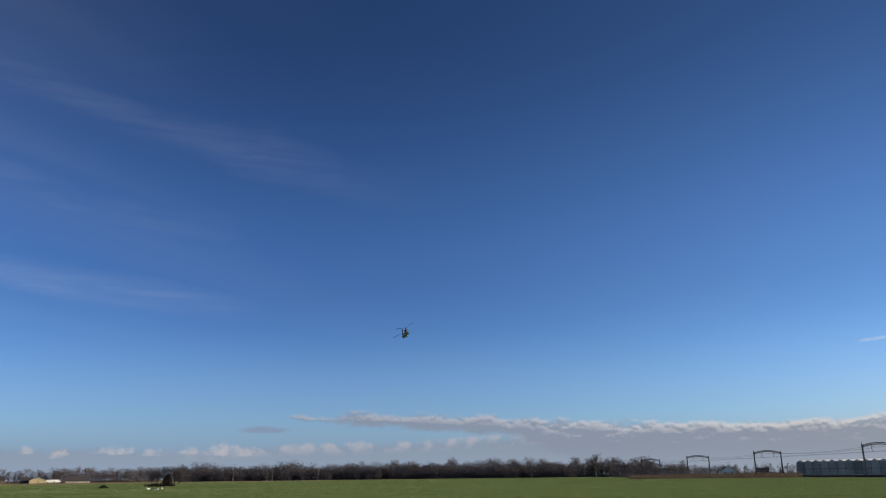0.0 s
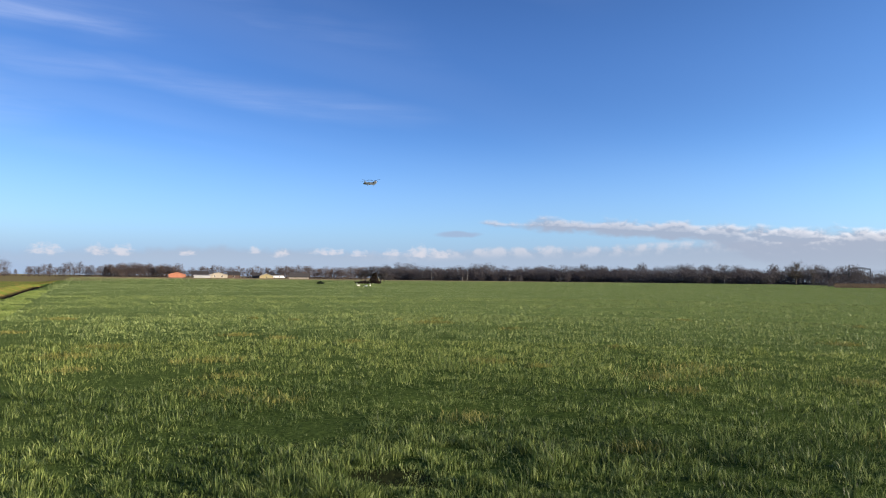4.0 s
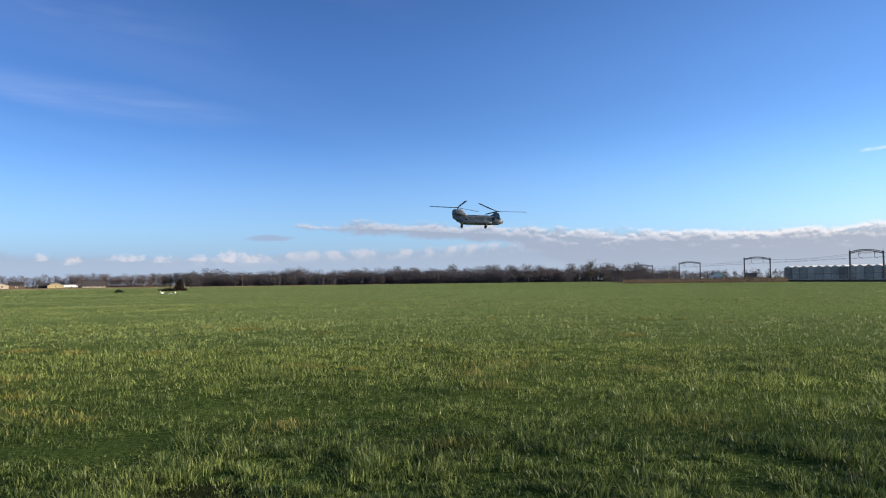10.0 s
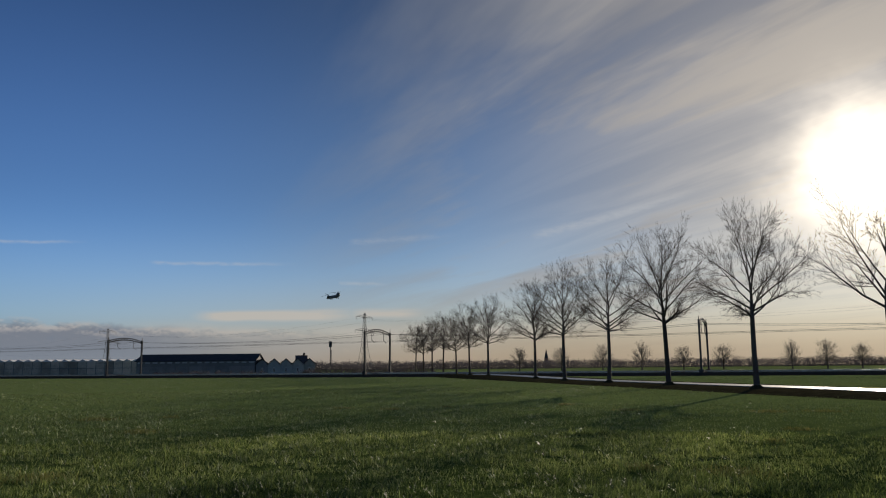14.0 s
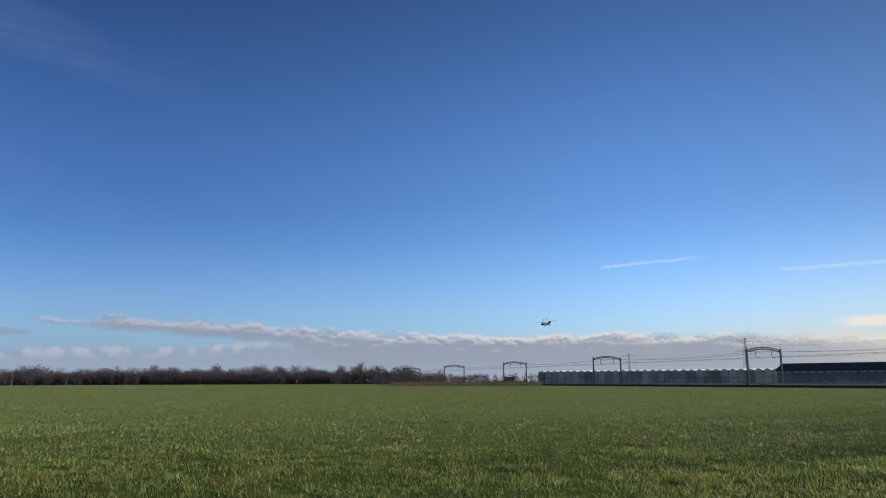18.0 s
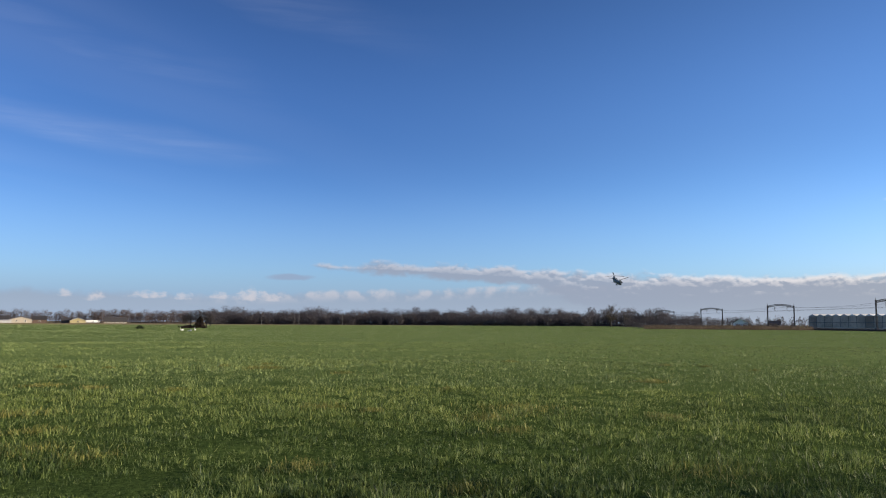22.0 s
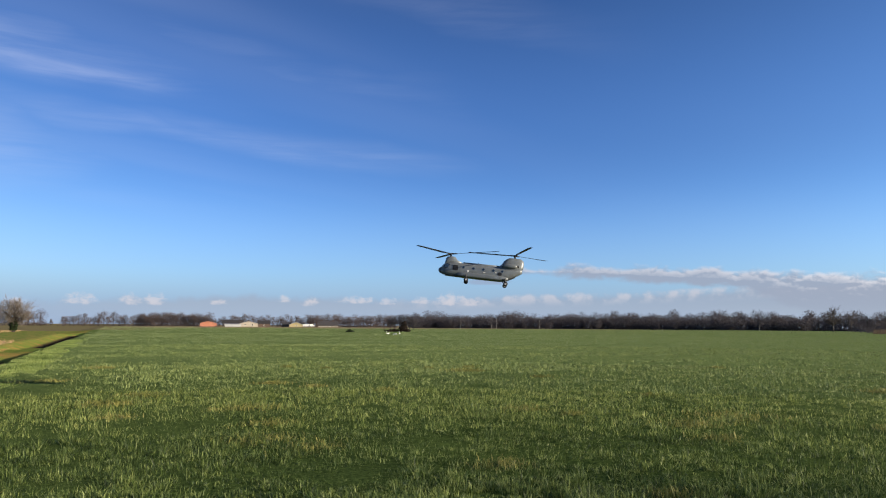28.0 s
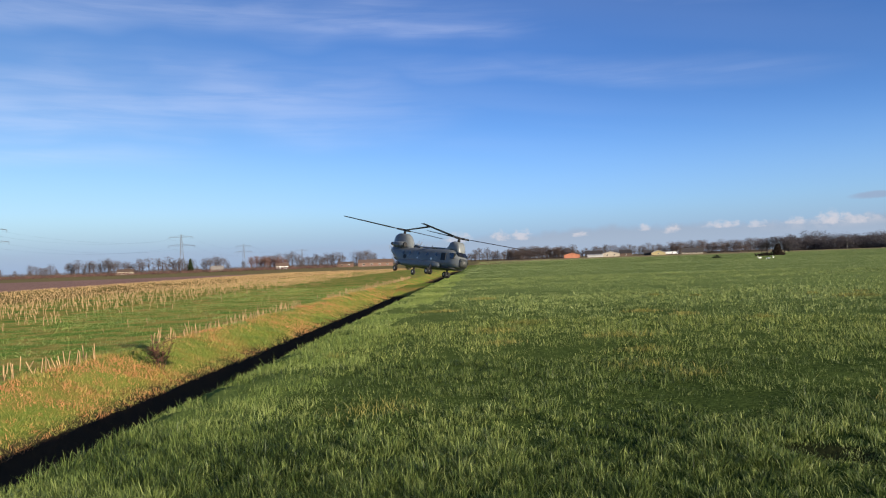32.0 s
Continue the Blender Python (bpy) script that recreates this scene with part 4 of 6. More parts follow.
ROW = []
kinds = [bare_tree("roadside_tree", 11 + k, (9.9, 9.6, 10.1)[k], (4.0, 3.8, 4.2)[k], (1.14, 1.07, 1.18)[k], 0.155, "leafless young roadside tree with a straight trunk and fan of branches",
                   "tree", "row of trees along the road") for k in range(3)]
kinds.append(bare_tree("roadside_tree", 24, 9.8, 4.3, 1.2, 0.17, "leafless roadside tree with thick limbs in an open vase shape", "tree", "row of trees along the road", n_limb=9, low=2))
rng = np.random.default_rng(5)
used = set()
for i, k in enumerate([-2, -1, 0, 1, 2, 3, 4, 5, 7, 8, 9, 10, 11, 12, 13]):
    p = 32.4 + 11.31 * k
    s = {-2: 0.9, -1: 0.86, 0: 0.95, 1: 1.10, 2: 1.22, 3: 1.10, 4: 1.18, 5: 1.18, 7: 1.14}.get(k, 1.1) * rng.uniform(0.98, 1.02)
    at = on_road(p, ROAD_Q + rng.uniform(-0.3, 0.3), road_z(p))
    m = pose(at.x, at.y, at.z, rng.uniform(-1.5, 1.5), rng.uniform(-1.5, 1.5), rng.uniform(0, 360))
    kind = 3 if k == 0 else i % 3
    if kind not in used:
        used.add(kind)
        kinds[kind].matrix_basis = m
        tree = kinds[kind]
    else:
        tree = copy_thing(kinds[kind], m)
    tree.scale = (s, s, s)

# road: verge, carriageway and the strip along its near side
def ribbon(name, q0, q1, p0, p1, lift, material, edge=0.0, steps=60, thick=0.12):
    bm = bmesh.new()
    prev = None
    for i in range(steps + 1):
        p = p0 + (p1 - p0) * i / steps
        wob = 0.35 * edge * noise.noise(Vector((p * 0.3, 3.0, 0)))
        z = road_z(p) + lift
        ring = [bm.verts.new(on_road(p, q, h)) for q, h in ((q0 - edge + wob, -0.02), (q0 + edge * 0.2, z), (q1, z), (q1 + edge, -0.02))]
        if prev:
            for a, b, c, d in zip(prev, prev[1:], ring[1:], ring):
                bm.faces.new((a, b, c, d))
        prev = ring
    bmesh.ops.recalc_face_normals(bm, faces=bm.faces)
    ob = new(name, mesh_of(name, bm, material))
    return ob


tagged(ribbon("verge", 26.1, 35.5, -120, 160, 0.03, SOIL, 1.6), "rough dark verge beside the road", "verge", kind="structure")
tagged(ribbon("road", 30.3, 33.1, -120, 160, 0.075, ASPHALT, 0.05), "wet narrow asphalt road shining in the low sun", "road", kind="structure")

# ---- railway ----
RAIL_U = toward(13.6)
RAIL_N = toward(13.6 - 90)
RAIL_O = RAIL_U * 76.7 + RAIL_N * 132.0


def on_rail(k, off=0.0, z=0.0):
    v = RAIL_O + RAIL_U * (68.0 * k) + RAIL_N * off
    return Vector((v.x, v.y, z))


bm = bmesh.new()
prev = None
for i in range(61):
    k = -8 + 22 * i / 60
    ring = [bm.verts.new(on_rail(k, o, z)) for o, z in ((-8.0, -0.02), (-5.5, 0.5), (5.5, 0.5), (8.0, -0.02))]
    if prev:
        for a, b, c, d in zip(prev, prev[1:], ring[1:], ring):
            bm.faces.new((a, b, c, d))
    prev = ring
bmesh.ops.recalc_face_normals(bm, faces=bm.faces)
tagged(new("railway_embankment", mesh_of("railway_embankment", bm, BALLAST)), "low ballast bed of a double-track railway", "railway", kind="structure")
for off in (-3.0, -1.55, 1.55, 3.0):
    bm = bmesh.new()
    a, b = on_rail(-8, off, 0.66), on_rail(12, off, 0.66)
    box(bm, 0, 0, 0, 0.12, (b - a).length, 0.3, Matrix.Translation((a + b) / 2) @ Matrix.Rotation(radians(13.6), 4, "Z"))
    tagged(new("rail", mesh_of("rail", bm, RAIL)), "polished steel rail on the embankment", "rail", "rails of the railway")


def build_gantry():
    g = thing("catenary_gantry", label="dark steel portal carrying overhead wires across the railway", category="catenary gantry", group="gantries along the railway")
    for side in (-1, 1):
        bm = bmesh.new()
        box(bm, side * 4.95, 0, 4.1, 0.34, 0.3, 8.4)
        box(bm, side * 4.95, 0, 0.25, 0.7, 0.7, 0.5)
        post = part("post", bm, STEEL, g)
        bm = bmesh.new()
        bar(bm, (side * 4.95, 0, 8.3), (side * 4.95, 0, 8.9), 0.07, 0.05)
        part("post_tip", bm, STEEL, post)
    bm = bmesh.new()
    for i in range(12):
        x0, x1 = -4.95 + 9.9 * i / 12, -4.95 + 9.9 * (i + 1) / 12
        z0, z1 = (7.55 + 0.75 * (1 - (x / 4.95) ** 2) for x in (x0, x1))
        bar(bm, (x0, 0, z0), (x1, 0, z1), 0.13)
        bar(bm, (x0, 0, z0 + 0.42), (x1, 0, z1 + 0.42), 0.11)
        bar(bm, (x0, 0, z0), (x1, 0, z1 + 0.42), 0.05)
    part("beam", bm, STEEL, g, "arched lattice beam")
    for x in (-2.3, 2.3):
        bm = bmesh.new()
        bar(bm, (x, 0, 8.0), (x, 0, 6.6), 0.06)
        bar(bm, (x, 0, 6.6), (x + 1.0, 0, 6.1), 0.05)
        bar(bm, (x, 0, 7.4), (x + 0.7, 0, 7.7), 0.05)
        part("dropper", bm, STEEL, g, "hanging wire support")
    return g


gantry = build_gantry()
ks = [-1.9, -0.9, 0, 1, 2, 3, 4, 5, 6, 7]
for i, k in enumerate(ks):
    at = on_rail(k, 0, 0.47)
    m = pose(at.x, at.y, at.z, 0, 0, 13.6)
    if i == 0:
        gantry.matrix_basis = m
    else:
        copy_thing(gantry, m)
for off in (-2.3, 2.3):
    for height, sag in ((7.6, 0.9), (6.1, 0.0)):
        bm = bmesh.new()
        for k0, k1 in zip(ks, ks[1:]):
            prev = on_rail(k0, off, height + 0.7)
            for j in range(1, 7):
                f = j / 6
                q = on_rail(k0 + (k1 - k0) * f, off, height + 0.7 - sag * 4 * f * (1 - f))
                bar(bm, prev, q, 0.022, None, 4)
                prev = q
        tagged(new("overhead_wire", mesh_of("overhead_wire", bm, WIRE)), "thin dark overhead wire along the railway", "wire", "overhead wires")


# ---- pylons and power lines ----
def build_pylon(height=34.0):
    t = thing("electricity_pylon", label="grey lattice electricity pylon with two wide crossarms", category="pylon", group="power line pylons")
    half = lambda z: 1.35 + 2.2 * (1 - z / 15.0) if z < 15 else 1.35 - 1.0 * (z - 15) / (height - 15)
    zs = [0, 4.5, 8.5, 12, 15, 18, 20.8, 23.4, 25.8, 28.2, 30.4, 32.2, height]
    for sx in (-1, 1):
        for sy in (-1, 1):
            bm = bmesh.new()
            for z0, z1 in zip(zs, zs[1:]):
                bar(bm, (sx * half(z0), sy * half(z0), z0), (sx * half(z1), sy * half(z1), z1), 0.11, 0.09, 4)
            part("leg", bm, GALV, t)
    for axis in (0, 1):
        for side in (-1, 1):
            bm = bmesh.new()
            for z0, z1 in zip(zs, zs[1:]):
                a0, a1 = half(z0), half(z1)
                for s in (-1, 1):
                    p, q = (s * a0, side * a0, z0), (-s * a1, side * a1, z1)
                    if axis:
                        p, q = (p[1], p[0], p[2]), (q[1], q[0], q[2])
                    bar(bm, p, q, 0.045, None, 3)
            part("bracing", bm, GALV, t)
    for z, reach in ((23.6, 11.3), (31.4, 10.2)):
        bm = bmesh.new()
        for side in (-1, 1):
            bar(bm, (0, 0.6, z), (side * reach, 0, z + 0.25), 0.10, None, 4)
            bar(bm, (0, -0.6, z), (side * reach, 0, z + 0.25), 0.10, None, 4)
            bar(bm, (0, 0, z + 1.8), (side * reach, 0, z + 0.25), 0.09, None, 4)
            for i in range(1, 5):
                x = side * reach * i / 5
                bar(bm, (x, 0, z), (x, 0, z + 1.7 - 1.4 * i / 5), 0.08, None, 3)
            bar(bm, (side * reach, 0, z + 0.2), (side * reach, 0, z - 1.5), 0.13, None, 5)
        part("crossarm", bm, GALV, t)
    return t


pylon = build_pylon()
spots = [(-88.71, 400, -64), (-45.37, 452, 106), (-27.69, 640, -62), (-19.83, 960, -60), (72.02, 730, 68), (67.77, 1080, 68), (63.62, 1500, 68), (83.86, 560, 68)]
for i, (a, r, turn) in enumerate(spots):
    at = place(a, r, -0.3)
    m = pose(at.x, at.y, at.z, 0, 0, turn - (90 if i < 4 else -12))
    if i == 0:
        pylon.matrix_basis = m
    else:
        copy_thing(pylon, m)
for run in ((0, 1, 2, 3), (7, 4, 5, 6)):
    for z, reach in ((22.1, 11.3), (29.9, 10.2)):
        for side in (-1, 1):
            bm = bmesh.new()
            for i0, i1 in zip(run, run[1:]):
                a, b = place(spots[i0][0], spots[i0][1], z), place(spots[i1][0], spots[i1][1], z)
                d = (b - a).normalized()
                o = Vector((-d.y, d.x, 0)) * side * reach
                prev = a + o
                for j in range(1, 11):
                    f = j / 10
                    q = a.lerp(b, f) + o - Vector((0, 0, 6.0 * 4 * f * (1 - f)))
                    bar(bm, prev, q, 0.024, None, 3)
                    prev = q
            tagged(new("power_cable", mesh_of("power_cable", bm, WIRE)), "thin sagging power cable between pylons", "power cable", "power cables")


# ---- far woods and bushes ----
def leaves(rng, centre, radii, n, size):
    """Small leaf-like triangles in an uneven lump."""
    d = rng.normal(0, 1, (n, 3))
    d /= np.linalg.norm(d, axis=1, keepdims=True)
    lump = 1 + 0.25 * np.sin(d[:, :1] * 5 + 1) * np.sin(d[:, 1:2] * 4 + 2) + 0.15 * np.sin(d[:, 2:3] * 9)
    p = np.array(centre) + d * lump * np.array(radii) * rng.uniform(0.35, 1.0, (n, 1)) ** 0.5
    a, b = rng.normal(0, size, (n, 3)), rng.normal(0, size, (n, 3))
    verts = np.stack([p, p + a, p + b], 1).reshape(-1, 3)
    return verts, np.arange(3 * n).reshape(-1, 3)


def wood(name, trees, material, label, category="woodland", seed=3, kind="stuff", under=0.0, thick=170):
    """Many leafless trees far off, as sticks. trees: x, y, height, width, density."""
    rng = np.random.default_rng(seed)
    A, B, R0, R1, slivers = [], [], [], [], []
    for x, y, h, w, n in trees:
        base = np.array([x, y, -0.4])
        top = base + [rng.normal(0, 0.3), rng.normal(0, 0.3), h * 0.8]
        A.append(base), B.append(top), R0.append(0.028 * h + 0.05), R1.append(0.07)
        ph, th = rng.uniform(0, 2 * math.pi, n), np.arccos(rng.uniform(-0.35, 1.0, n))
        rad = rng.uniform(0.5, 0.8, n)
        tips = base + np.stack([np.sin(th) * np.cos(ph) * w / 2 * rad, np.sin(th) * np.sin(ph) * w / 2 * rad, h * 0.52 + np.cos(th) * h * 0.44 * rad], 1)
        starts = base + np.stack([np.zeros(n), np.zeros(n), h * rng.uniform(0.18, 0.5, n)], 1)
        A.extend(starts), B.extend(tips), R0.extend([0.010 * h] * n), R1.extend([0.04] * n)
        m = n * 30
        d = rng.normal(0, 1, (m, 3))
        d /= np.linalg.norm(d, axis=1, keepdims=True)
        d[:, 2] = np.where(d[:, 2] < -0.75, -d[:, 2], d[:, 2])
        at = base + np.array([0, 0, h * 0.52]) + d * np.array([w / 2, w / 2, h * 0.42]) * rng.uniform(0.3, 0.92, (m, 1))
        out = d * np.array([1, 1, 0.8]) + np.array([0, 0, 0.5]) + rng.normal(0, 0.35, (m, 3))
        tip = at + out * h * rng.uniform(0.02, 0.045, (m, 1))
        across = np.cross(out, rng.normal(0, 1, (m, 3)))
        across *= (0.0105 * h + 0.02) / np.maximum(np.linalg.norm(across, axis=1, keepdims=True), 1e-6)
        slivers.append(np.stack([at - across, at + across, tip], 1).reshape(-1, 3))
    v, f = sticks(A, B, R0, R1)
    u = list(slivers)
    if under:
        for x, y, h, w, n in trees:
            u.append(leaves(rng, (x, y, under * 0.4), (w * 0.62, w * 0.62, under * 0.55), thick, 0.1 + 0.05 * under)[0])
    u = np.concatenate(u)
    f = np.concatenate([f, len(v) + np.arange(len(u)).reshape(-1, 3)])
    v = np.concatenate([v, u])
    return tagged(raw(name, v, f, material), label, category, kind=kind)


def belt(rng, az0, az1, r0, r1, step, h0, h1, n=14, squat=0.75):
    out, a = [], az0
    while a > az1:
        r = rng.uniform(r0, r1)
        p = place(a, r)
        h = rng.uniform(h0, h1) * (1.0 + 0.3 * noise.noise(Vector((a * 0.55, r0 * 0.1, 3.0))))
        out.append((p.x, p.y, h, h * rng.uniform(0.55, 0.9) * squat / 0.75, n))
        a -= math.degrees(step * rng.uniform(0.6, 1.4) / r)
    return out


rng = np.random.default_rng(21)
woods = belt(rng, 28.94, -6.25, 520, 540, 2.4, 8.0, 12.5, 14, 0.95) + belt(rng, 28.94, -4.20, 545, 575, 2.4, 9.5, 13.2, 14, 0.95) + belt(rng, 14.14, -3.69, 530, 560, 14, 13.0, 15.0, 26, 1.0) + belt(rng, 29.04, 0.89, 512, 522, 2.2, 2.5, 6.0, 9, 1.2)
wood("woodland", woods, WOOD_TWIG, "dark leafless woodland belt along the far edge of the field", seed=4, under=7.5)
farm = belt(rng, 52.85, 29.96, 640, 690, 3.0, 8.0, 13.0, 16) + belt(rng, 48.27, 43.46, 610, 640, 2.2, 9.0, 13.0, 20, 0.95) + belt(rng, 36.56, 30.26, 615, 650, 3.6, 8.5, 12.5, 16)
wood("farmyard_trees", farm, HEDGE_TWIG, "leafless trees standing round the farm buildings", "trees", 6, under=5.5)
left = belt(rng, 96.00, 50.81, 700, 800, 10.0, 6.5, 9.5, 16) + [t for a0 in (94.00, 90.50, 87.50, 80.8, 78.6, 77.3, 76.0, 74.9, 72.9, 71.9, 69.7, 65.9, 64.0, 62.5, 61.1, 58.95, 54.89) for t in belt(rng, a0 + 0.7, a0 - 0.7, 690, 720, 3.6, 10.5, 16.0, 15, 0.85)] + belt(rng, 96.00, 53.86, 640, 660, 2.6, 2.0, 3.6, 9, 1.6)
wood("hedgerow", left, HEDGE_TWIG, "leafless far hedgerow trees beyond the stubble", "hedgerow", 8, under=3.4)
right = belt(rng, -5.23, -61.46, 640, 800, 6.0, 7.0, 10.5, 7) + belt(rng, -41.08, -104.00, 800, 950, 4.6, 9.0, 13.0, 7, 0.9)
wood("trackside_trees", belt(rng, -1.5, -9.6, 400, 430, 2.6, 5.0, 7.6, 14, 1.1), WOOD_TWIG, "dark bare trees behind the reeds along the railway", "trees", 15, under=4.0)
wood("trackside_bushes", belt(rng, -9.6, -13.2, 395, 420, 3.0, 2.6, 4.2, 12, 1.3), WOOD_TWIG, "low bare bushes beside the railway", "bushes", 16, under=2.4)
wood("treeline", right, WOOD_TWIG, "low far treeline on the hazy horizon", "treeline", 9, under=8.5, thick=160)
wood("far_hedge", belt(rng, -40.0, -104.0, 770, 795, 3.4, 4.5, 6.5, 4, 1.8), WOOD_TWIG, "continuous dark hedge along the hazy horizon", "hedge", 17, under=8.5, thick=240)
scrub = belt(rng, -2.17, -12.39, 300, 330, 2.0, 1.6, 3.2, 10, 1.4) + belt(rng, -41.08, -50.26, 196, 205, 1.6, 2.0, 4.2, 12, 1.2) + belt(rng, -30.86, -38.00, 200, 206, 2.2, 1.0, 1.8, 10, 1.6)
wood("trackside_scrub", scrub, WOOD_TWIG, "bare scrub beside the railway", "scrub", 10, under=1.4)
brown = belt(rng, 92.00, 60.98, 420, 440, 1.6, 1.2, 2.2, 9, 2.0)
wood("reddish_hedge", brown, RED_TWIG, "low reddish-brown nursery hedge beyond the stubble", "hedge", 12, under=1.6)
red = belt(rng, 67.26, 64.82, 560, 575, 3.0, 8.0, 11.5, 22)
wood("birch_clump", red, RED_TWIG, "clump of reddish leafless birches", "trees", 13)
v, f = sticks(*[np.array(c) for c in zip(*[((x, y, -0.2), (x + dxx, y + dyy, h), 0.05, 0.02) for x, y, dxx, dyy, h in
              [(*place(rng.uniform(-13.5, -2.5), rng.uniform(258, 300)).xy, *rng.normal(0, 0.25, 2), rng.uniform(0.7, 1.5)) for _ in range(3500)]])])
tagged(raw("reed_bed", v, f, REED), "strip of dry brown reed in front of the railway", "reeds", kind="stuff")


def single_tree(name, az, r, height, fork, width, seed, label, ivy=None, twig=None, trunk_r=0.25, n_limb=14, fine_r=None):
    t = bare_tree(name, seed, height, fork, width, trunk_r, label, "tree", twig=twig, fine_r=fine_r or r * 0.000032, plan=SMALL, n_limb=n_limb)
    at = place(az, r, LOW if az > 52 else -0.02)
    t.matrix_basis = pose(at.x, at.y, at.z, 0, 0, seed * 37)
    if ivy:
        v, f = leaves(np.random.default_rng(seed), (0, 0, ivy[0]), ivy[1], 2200, 0.13)
        raw("ivy", v, f, IVY, t)["label"] = "dark ivy round the trunk"
    return t


single_tree("round_crowned_tree", 55.8, 190, 6.6, 1.9, 1.6, 31, "leafless round-crowned tree with an ivy-clad trunk beside the field", (1.35, (0.8, 0.8, 1.4)), twig=PALE_TWIG, trunk_r=0.3, n_limb=60, fine_r=0.013)
single_tree("oak_tree", -0.18, 440, 11.5, 3.0, 1.15, 32, "tall leafless oak at the end of the woodland", twig=TWIG, trunk_r=0.4, n_limb=24, fine_r=0.022)
single_tree("oak_tree", -1.25, 445, 10.0, 3.0, 1.4, 33, "leafless oak beside a taller one", twig=WOOD_TWIG, trunk_r=0.3)
for i, a in enumerate((-56.78, -59.83, -62.79, -65.53, -68.40, -71.05, -75.41, -77.55, -79.58)):
    single_tree("field_tree", a, 300 + 8 * (i % 3), 8.6 + 0.4 * (i % 4), 2.6, 0.95 + 0.1 * (i % 3), 40 + i, "small leafless tree standing beyond the railway", twig=PALE_TWIG, n_limb=26)
con = thing("conifer", place(71.46, 600, LOW), label="dark green conifer near a pylon", category="tree")
part("trunk", bar(bmesh.new(), (0, 0, -0.3), (0, 0, 8.5), 0.25, 0.05), BARK, con)
lv = [leaves(np.random.default_rng(60 + k), (0, 0, 1.2 + k * 1.1), (2.4 - 0.27 * k, 2.4 - 0.27 * k, 0.9), 500, 0.3) for k in range(8)]
raw("crown", np.concatenate([v for v, f in lv]), np.arange(3 * 500 * 8).reshape(-1, 3), IVY, con)
hedge_bush = thing("field_bush", place(29.62, 199, -0.02), 29.62, label="dark brown bramble-grown bush alone in the grass field", category="bush")
lv = [leaves(np.random.default_rng(70 + k), c, r, m, 0.16) for k, (c, r, m) in enumerate((((0, 0, 0.9), (0.95, 0.9, 1.05), 1500), ((0.15, 0.1, 1.9), (0.62, 0.6, 0.75), 900), ((-2.4, 0, 0.2), (2.1, 0.8, 0.36), 900), ((0.9, 0, 0.3), (0.8, 0.7, 0.4), 400)))]
raw("crown", np.concatenate([v for v, f in lv]), np.arange(3 * 3700).reshape(-1, 3), BRAMBLE, hedge_bush)
part("trunk", bar(bmesh.new(), (0, 0, -0.2), (0, 0, 1.5), 0.18, 0.1), BARK, hedge_bush)
p = place(29.75, 300)
side = toward(29.75 - 90)
wood("bush_thicket", [(p.x + side.x * k, p.y + side.y * k, h, h * 1.05, 30) for k, h in ((-4.4, 5.2), (-2.6, 6.2), (-0.6, 7.0), (1.4, 7.2), (3.2, 6.6), (4.6, 5.6))], WOOD_TWIG, "rounded thicket of bare trees behind the bush", "trees", 14)
heap = thing("earth_mound", place(33.57, 180, 0), label="small dark heap of earth at the field edge", category="earth mound")
v, f = leaves(np.random.default_rng(3), (0, 0, 0.1), (0.9, 0.6, 0.4), 500, 0.14)
raw("heap", v, f, IVY, heap)


# ---- buildings ----
def house(name, az0, az1, r, eaves, ridge, wall_m, roof_m, label, gable_front=False, openings=3, chimney=False, depth=8.0, z=0.0, turn=0.0):
    """A pitched-roof building seen between two directions, square to the line of sight but for turn."""
    mid = (az0 + az1) / 2
    wide = abs(math.radians(az1 - az0)) * r
    h = thing(name, place(mid, r, z), mid + turn, label=label, category="building", group="")
    lx, ly = (wide, depth)
    bm = bmesh.new()
    hx, hy = lx / 2 - 0.25, ly / 2 - 0.25
    if gable_front:
        prof = [(-hx, 0), (hx, 0), (hx, eaves), (0, ridge - 0.15), (-hx, eaves)]
        rings = [[(x, y, zz) for x, zz in prof] for y in (-hy, hy)]
    else:
        prof = [(-hy, 0), (hy, 0), (hy, eaves), (0, ridge - 0.15), (-hy, eaves)]
        rings = [[(x, y, zz) for y, zz in prof] for x in (-hx, hx)]
    part("wall", loft(rings), wall_m, h)
    for side in (-1, 1):
        bm = bmesh.new()
        if gable_front:
            q = [(0, -hy - 0.4, ridge), (0, hy + 0.4, ridge), (side * (hx + 0.35), hy + 0.4, eaves - 0.1), (side * (hx + 0.35), -hy - 0.4, eaves - 0.1)]
        else:
            q = [(-hx - 0.35, 0, ridge), (hx + 0.35, 0, ridge), (hx + 0.35, side * (hy + 0.4), eaves - 0.1), (-hx - 0.35, side * (hy + 0.4), eaves - 0.1)]
        part("roof", loft([q, [(x, y, zz + 0.16) for x, y, zz in q]]), roof_m, h)
    for i in range(openings):
        x = -hx + (i + 0.7) * 2 * hx / (openings + 0.4)
        w = part("window", box(bmesh.new(), x, -hy - 0.01, min(1.5, eaves * 0.55), min(1.3, hx * 0.3), 0.08, min(1.2, eaves * 0.4)), WHITE, h, "white window frame")
        part("pane", box(bmesh.new(), x, -hy - 0.03, min(1.5, eaves * 0.55), min(1.1, hx * 0.25), 0.08, min(1.0, eaves * 0.33)), GLASS, w)
    if chimney:
        part("chimney", box(bmesh.new(), hx * 0.5, 0, ridge + 0.3, 0.7, 0.7, 1.3), BRICK, h)
    return h


